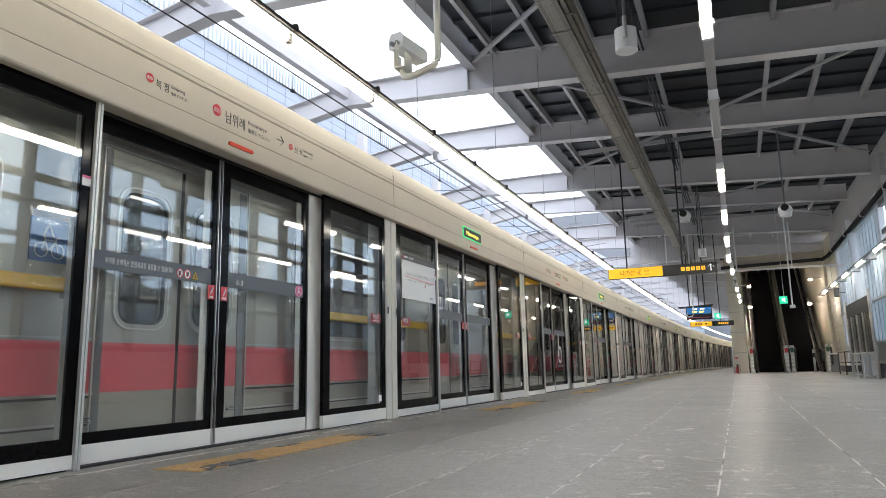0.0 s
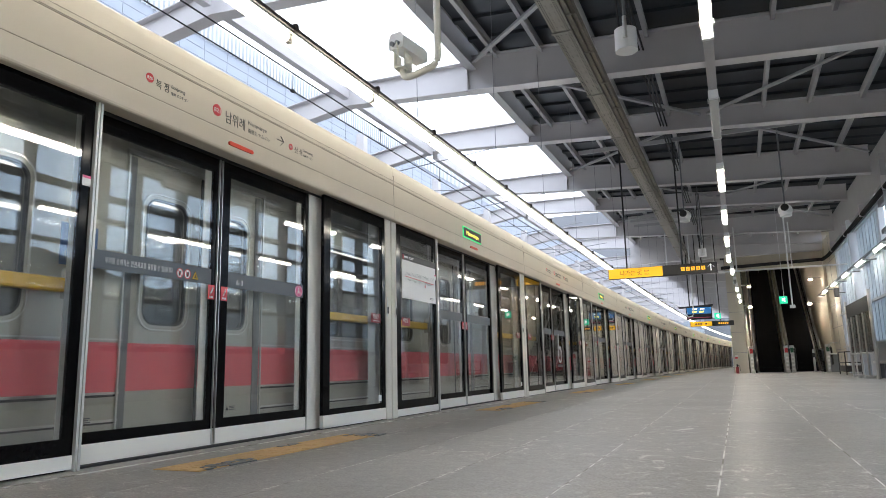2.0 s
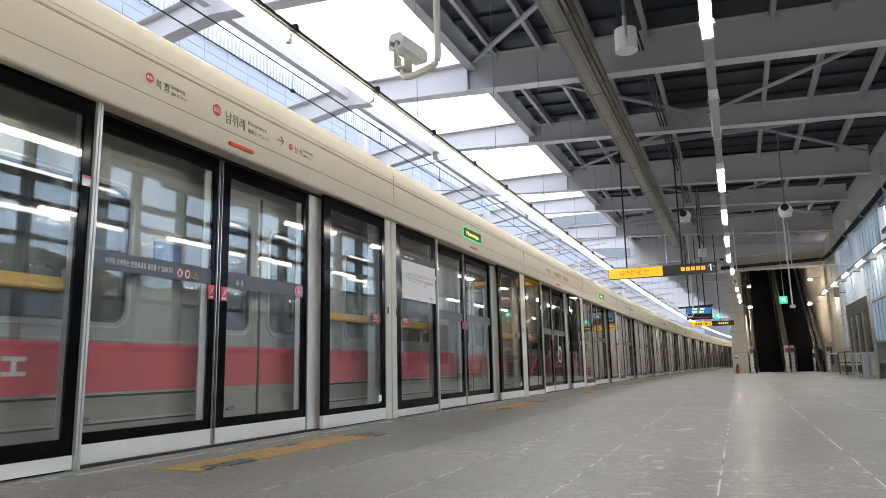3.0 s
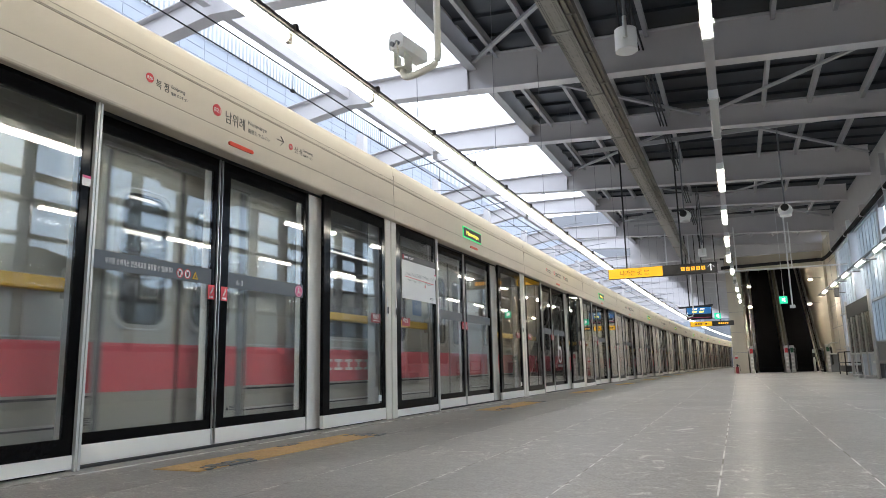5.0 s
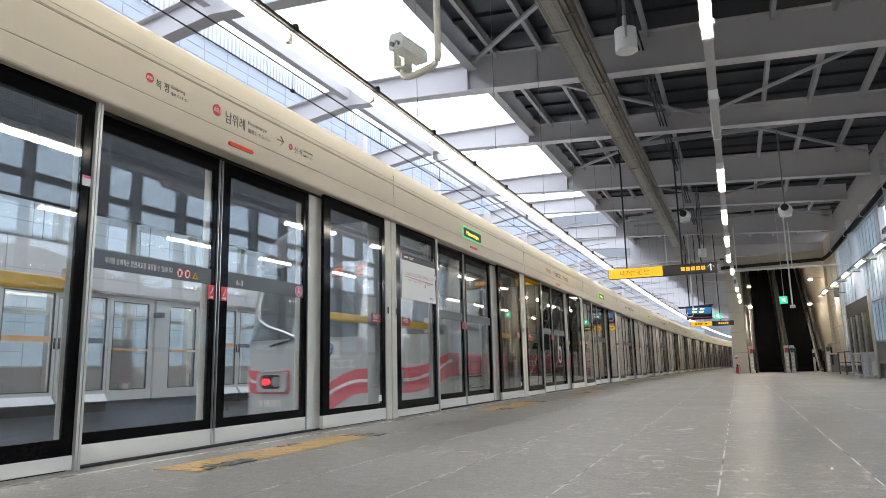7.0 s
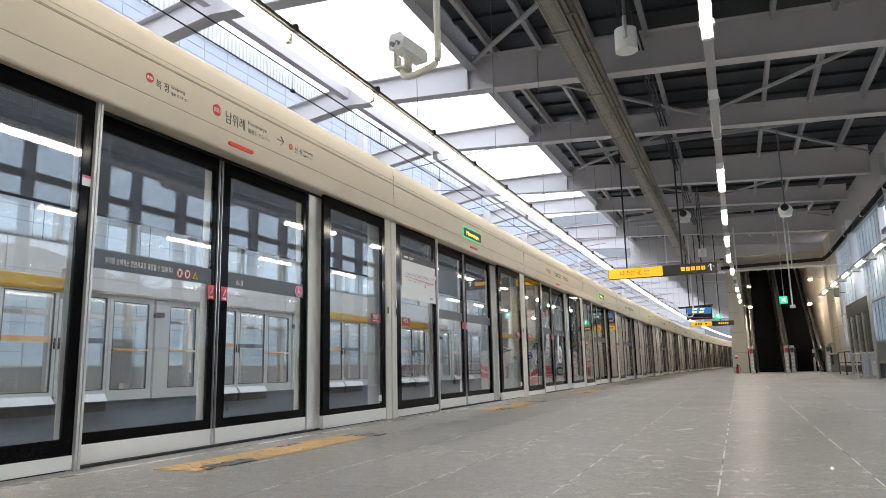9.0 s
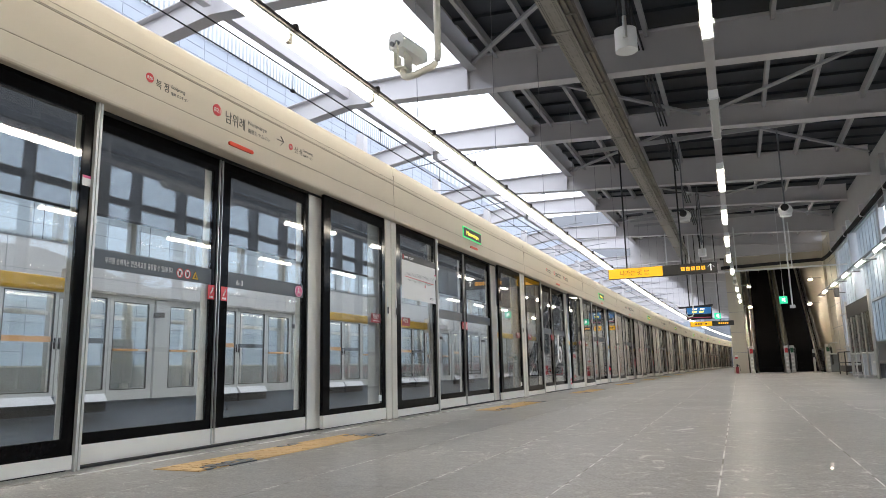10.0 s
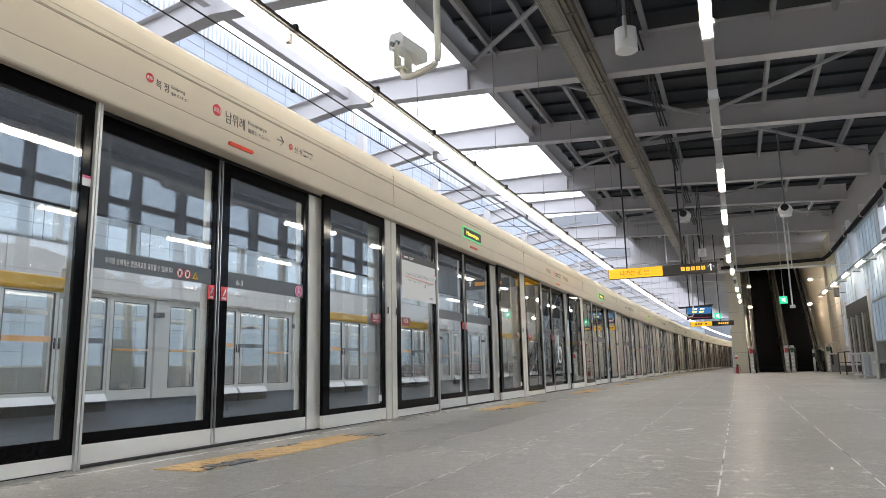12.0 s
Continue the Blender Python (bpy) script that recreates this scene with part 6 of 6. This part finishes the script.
# ---- seating frame and rail near the wall ----
fr = thing("information_frame", "stainless post frame with dark head board and panel", "display frame", at=pose(6.53, 20.0, 0))
for y in (0.0, 4.0):
    part("post", rod((0, y, 0), (0, y, 2.24), 0.045, 14), STEEL, fr, "round steel post", smooth=True)
part("head_board", boxes((-0.02, 0.02, 0.05, 3.95, 1.72, 2.10)), HEAD_BOARD, fr, "dark blue-grey head board")
part("panel", boxes((-0.006, 0.006, 0.05, 3.95, 0.66, 1.72)), DARK_PANEL, fr, "dark reflective lower panel")
for y in (1.1, 2.1, 3.1):
    part("mid_post", rod((-0.03, y, 0.0), (-0.03, y, 1.72), 0.022, 12), STEEL, fr, "slim steel post", smooth=True)
    part("foot", box(-0.15, 0.09, y - 0.1, y + 0.1, 0, 0.07, 0.01), TRIM, fr, "steel foot")
part("lower_rail", rod((0, 0, 0.66), (0, 4, 0.66), 0.025, 10), STEEL, fr)
bench = thing("bench", "grey metal bench by the platform wall", "bench", at=pose(6.85, 20.2, 0))
part("seat", box(-0.2, 0.25, -1.2, 1.2, 0.38, 0.45, 0.02), STEEL, bench)
part("backrest", box(0.2, 0.25, -1.2, 1.2, 0.45, 0.62, 0.02), MULLION, bench)
for y in (-1.1, 0, 1.1):
    part("leg", boxes((-0.15, 0.2, y - 0.03, y + 0.03, 0, 0.38)), MULLION, bench)
cage = thing("luggage_rack", "low black metal rack on the floor", "rack", at=pose(6.80, 26.9, 0))
bars = bmesh.new()
for y in (-0.8, 0.8):
    for x in (-0.2, 0.25):
        rod((x, y, 0), (x, y, 0.75), 0.02, 8, bars)
for z in (0.12, 0.4, 0.75):
    rod((-0.2, -0.8, z), (-0.2, 0.8, z), 0.018, 8, bars)
    rod((-0.2, -0.8, z), (0.25, -0.8, z), 0.018, 8, bars)
part("frame", bars, RUBBER, cage)
part("shelf", boxes((-0.2, 0.25, -0.8, 0.8, 0.1, 0.3)), SIGN_DARK, cage)
hr = thing("handrail", "steel handrail before the end wall", "handrail", at=pose(0, 32.6, 0))
part("top_rail", sweep([(6.9, 0.6, 0.9), (6.9, 0.1, 1.15), (6.95, 0, 1.2), (7.6, 0, 1.2)], 0.03, 8), STEEL, hr, smooth=True)
part("mid_rail", rod((6.9, 0.05, 0.75), (7.6, 0, 0.75), 0.03, 8), STEEL, hr)
part("low_box", box(6.9, 7.5, 0.15, 0.6, 0, 0.75, 0.01), MULLION, hr)

for y, z in ((28.8, 2.92),):
    sp = thing("wall_speaker", "small dark loudspeaker on an arm at the wall", "loudspeaker", "wall speakers", at=pose(7.2, y, z))
    part("arm", rod((0, 0, 0), (-0.2, 0, 0.03), 0.02, 8), MULLION, sp)
    part("cabinet", box(-0.36, -0.2, -0.08, 0.08, -0.14, 0.18, 0.02), RUBBER, sp, "black cabinet")
    part("grille", boxes((-0.35, -0.21, -0.084, -0.08, -0.12, 0.16)), SIGN_DARK, sp)
# dark drain pipe along the wall head
dp = thing("drain_pipe", "black drain pipe under the wall girder", "pipe")
part("run", sweep([(7.02, -8, 4.66), (7.02, 30.6, 4.60), (7.02, 32.6, 4.70), (6.95, 33.25, 4.79)], 0.07, 12), BLACK_PIPE, dp, smooth=True)
for k in range(9):
    part("bracket", boxes((6.94, 7.1, 2 + 3.4 * k, 2.05 + 3.4 * k, 4.54, 4.9)), BEAM, dp)

# trees outside the glazed wall
def tree(x, y, h, seed):
    rng = random.Random(seed)
    t = thing("bare_tree", "bare winter tree with thin dark branches outside the wall", "tree", "trees outside", at=pose(x, y, -1.5))
    part("trunk", sweep([(0, 0, 0), (0.1, 0.05, h * 0.3), (0.0, 0.15, h * 0.6), (0.1, 0.1, h)], 0.09, 7), BARK, t)
    tw = bmesh.new()
    for _ in range(90):
        z = h * (0.35 + 0.6 * rng.random())
        a = rng.random() * 6.28
        L = (0.5 + rng.random()) * 1.4 * (1.25 - z / h)
        p = Vector((0.05, 0.1, z))
        q = p + Vector((math.cos(a) * L, math.sin(a) * L, 0.5 * L + 0.3))
        rod(p, q, 0.010, 4, tw)
        for _ in range(3):
            s = p.lerp(q, 0.4 + 0.6 * rng.random())
            rod(s, s + Vector((rng.uniform(-0.5, 0.5), rng.uniform(-0.5, 0.5), rng.uniform(0.1, 0.6))), 0.005, 3, tw)
    part("crown", tw, BARK, t, "thin bare twigs")


BARK = material("grey_brown_bark", (0.09, 0.075, 0.06), 0.9, vary=0.3, scale=8, bump=0.4)
for i, (x, y, h) in enumerate(((12.5, 5.0, 6.0), (14.0, 9.5, 6.5), (13.0, 13.0, 6.0), (15.0, 17.0, 6.8), (13.5, 21.0, 6.2))):
    tree(x, y, h, i)

# wooded bank behind the station
EARTH = material("brown_winter_bank", (0.115, 0.10, 0.078), 0.95, vary=0.45, scale=0.35, bump=0.5, fine=3.0)
rng = random.Random(11)
bank = bmesh.new()
lines = []
for y in range(-60, 161, 5):
    crest = 8.6 + 1.1 * math.sin(y * 0.11) + rng.uniform(-0.5, 0.5)
    lines.append([bank.verts.new(p) for p in ((17, y, -1.5), (22, y, 1.0 + rng.uniform(-0.3, 0.3)), (29, y, 4.6 + rng.uniform(-0.5, 0.5)), (38, y, crest), (60, y, crest + 0.6), (60, y, -1.5))])
for a, b in zip(lines, lines[1:]):
    for i in range(5):
        bank.faces.new((a[i], b[i], b[i + 1], a[i + 1]))
solid("bank", bank, EARTH, "brown wooded bank behind the station", "bank", kind="structure", smooth=True)

# ---- floor: tactile strips and granite tiles ----
tact = thing("tactile_strip", "yellow tactile paving strip before a screen door", "tactile paving", "tactile strips")
part("base", boxes((0.45, 0.76, -0.95, 1.0, 0.0, 0.004)), TACTILE, tact)
ribs = bmesh.new()
for i in range(26):
    for j in range(4):
        yk, xk = -0.93 + 0.075 * i, 0.475 + 0.075 * j
        bx(ribs, xk, xk + 0.045, yk, yk + 0.035, 0.004, 0.0058)
part("ribs", ribs, TACTILE, tact)["kind"] = "stuff"
patch = bmesh.new()
rng = random.Random(3)
for _ in range(40):
    yk, xk = rng.uniform(-0.9, -0.5), rng.uniform(0.64, 0.75)
    bx(patch, xk, xk + 0.03, yk, yk + 0.05, 0.0, 0.0068)
for _ in range(30):
    yk, xk = rng.uniform(0.85, 1.05), rng.uniform(0.5, 0.75)
    bx(patch, xk, xk + 0.03, yk, yk + 0.05, 0.0, 0.0068)
for _ in range(12):
    yk, xk = rng.uniform(0.05, 0.3), rng.uniform(0.45, 0.50)
    bx(patch, xk, xk + 0.03, yk, yk + 0.05, 0.0, 0.0068)
part("worn_patch", patch, GREY_STRIP, tact, "dark worn patches")["kind"] = "stuff"
for n in range(-1, 12):
    m = along(SEAM + PITCH * n, 0, 0.0005)
    if n == 11:
        tact.matrix_world = m
    else:
        copy_thing(tact, m)

floor = thing("floor", "polished grey granite tile floor with pale worn joints and scuffs", "floor", kind="structure")
part("bedding", ribbon(-0.1, WALL_X, -0.05, -0.0006, -12, 95), JOINT, floor, "pale joint mortar")
TILE, ROW = 0.605, 1.21
tile_mesh = mesh_of("tile", box(0.004, TILE - 0.004, 0.0008, ROW - 0.0008, -0.02, 0.0), GRANITE)
rest = bmesh.new()
count = 0
for j in range(-10, 28):
    y = j * ROW + 0.3
    for i in range(-5, 7):
        x = 3.24 + TILE * i
        if 1.4 <= y < 31.0 and count < 300:
            t = new("tile", tile_mesh)
            t.location = (x, y, 0)
            t.parent = floor
            count += 1
        else:
            bx(rest, x + 0.004, x + TILE - 0.004, y + 0.0008, y + ROW - 0.0008, -0.02, 0.0)
    bx(rest, -0.1, 3.24 - 5 * TILE - 0.002, y, y + ROW - 0.002, -0.02, 0.0)
    bx(rest, 3.24 + 7 * TILE + 0.002, WALL_X + 0.02, y, y + ROW - 0.002, -0.02, 0.0)
part("far_tiles", rest, GRANITE, floor)["kind"] = "stuff"
part("paint_line", ribbon(0.185, 0.20, 0.0, 0.003, -8, 60), JOINT, floor, "thin worn white line")
part("far_floor", ribbon(-0.1, 3.4, -0.02, 0.0, 28 * ROW + 0.3, 95), GRANITE, floor)


def motions():
    """The train leaves: it stands, then gathers speed along the near track."""
    for i, car in enumerate(CARS):
        rows = []
        for t, s in TAIL:
            y = s + CAR * i
            rows.append((t, along(y + CAR / 2, TRACK_X) @ pose(0, -CAR / 2, 0)))
        walk(car, rows)


motions()
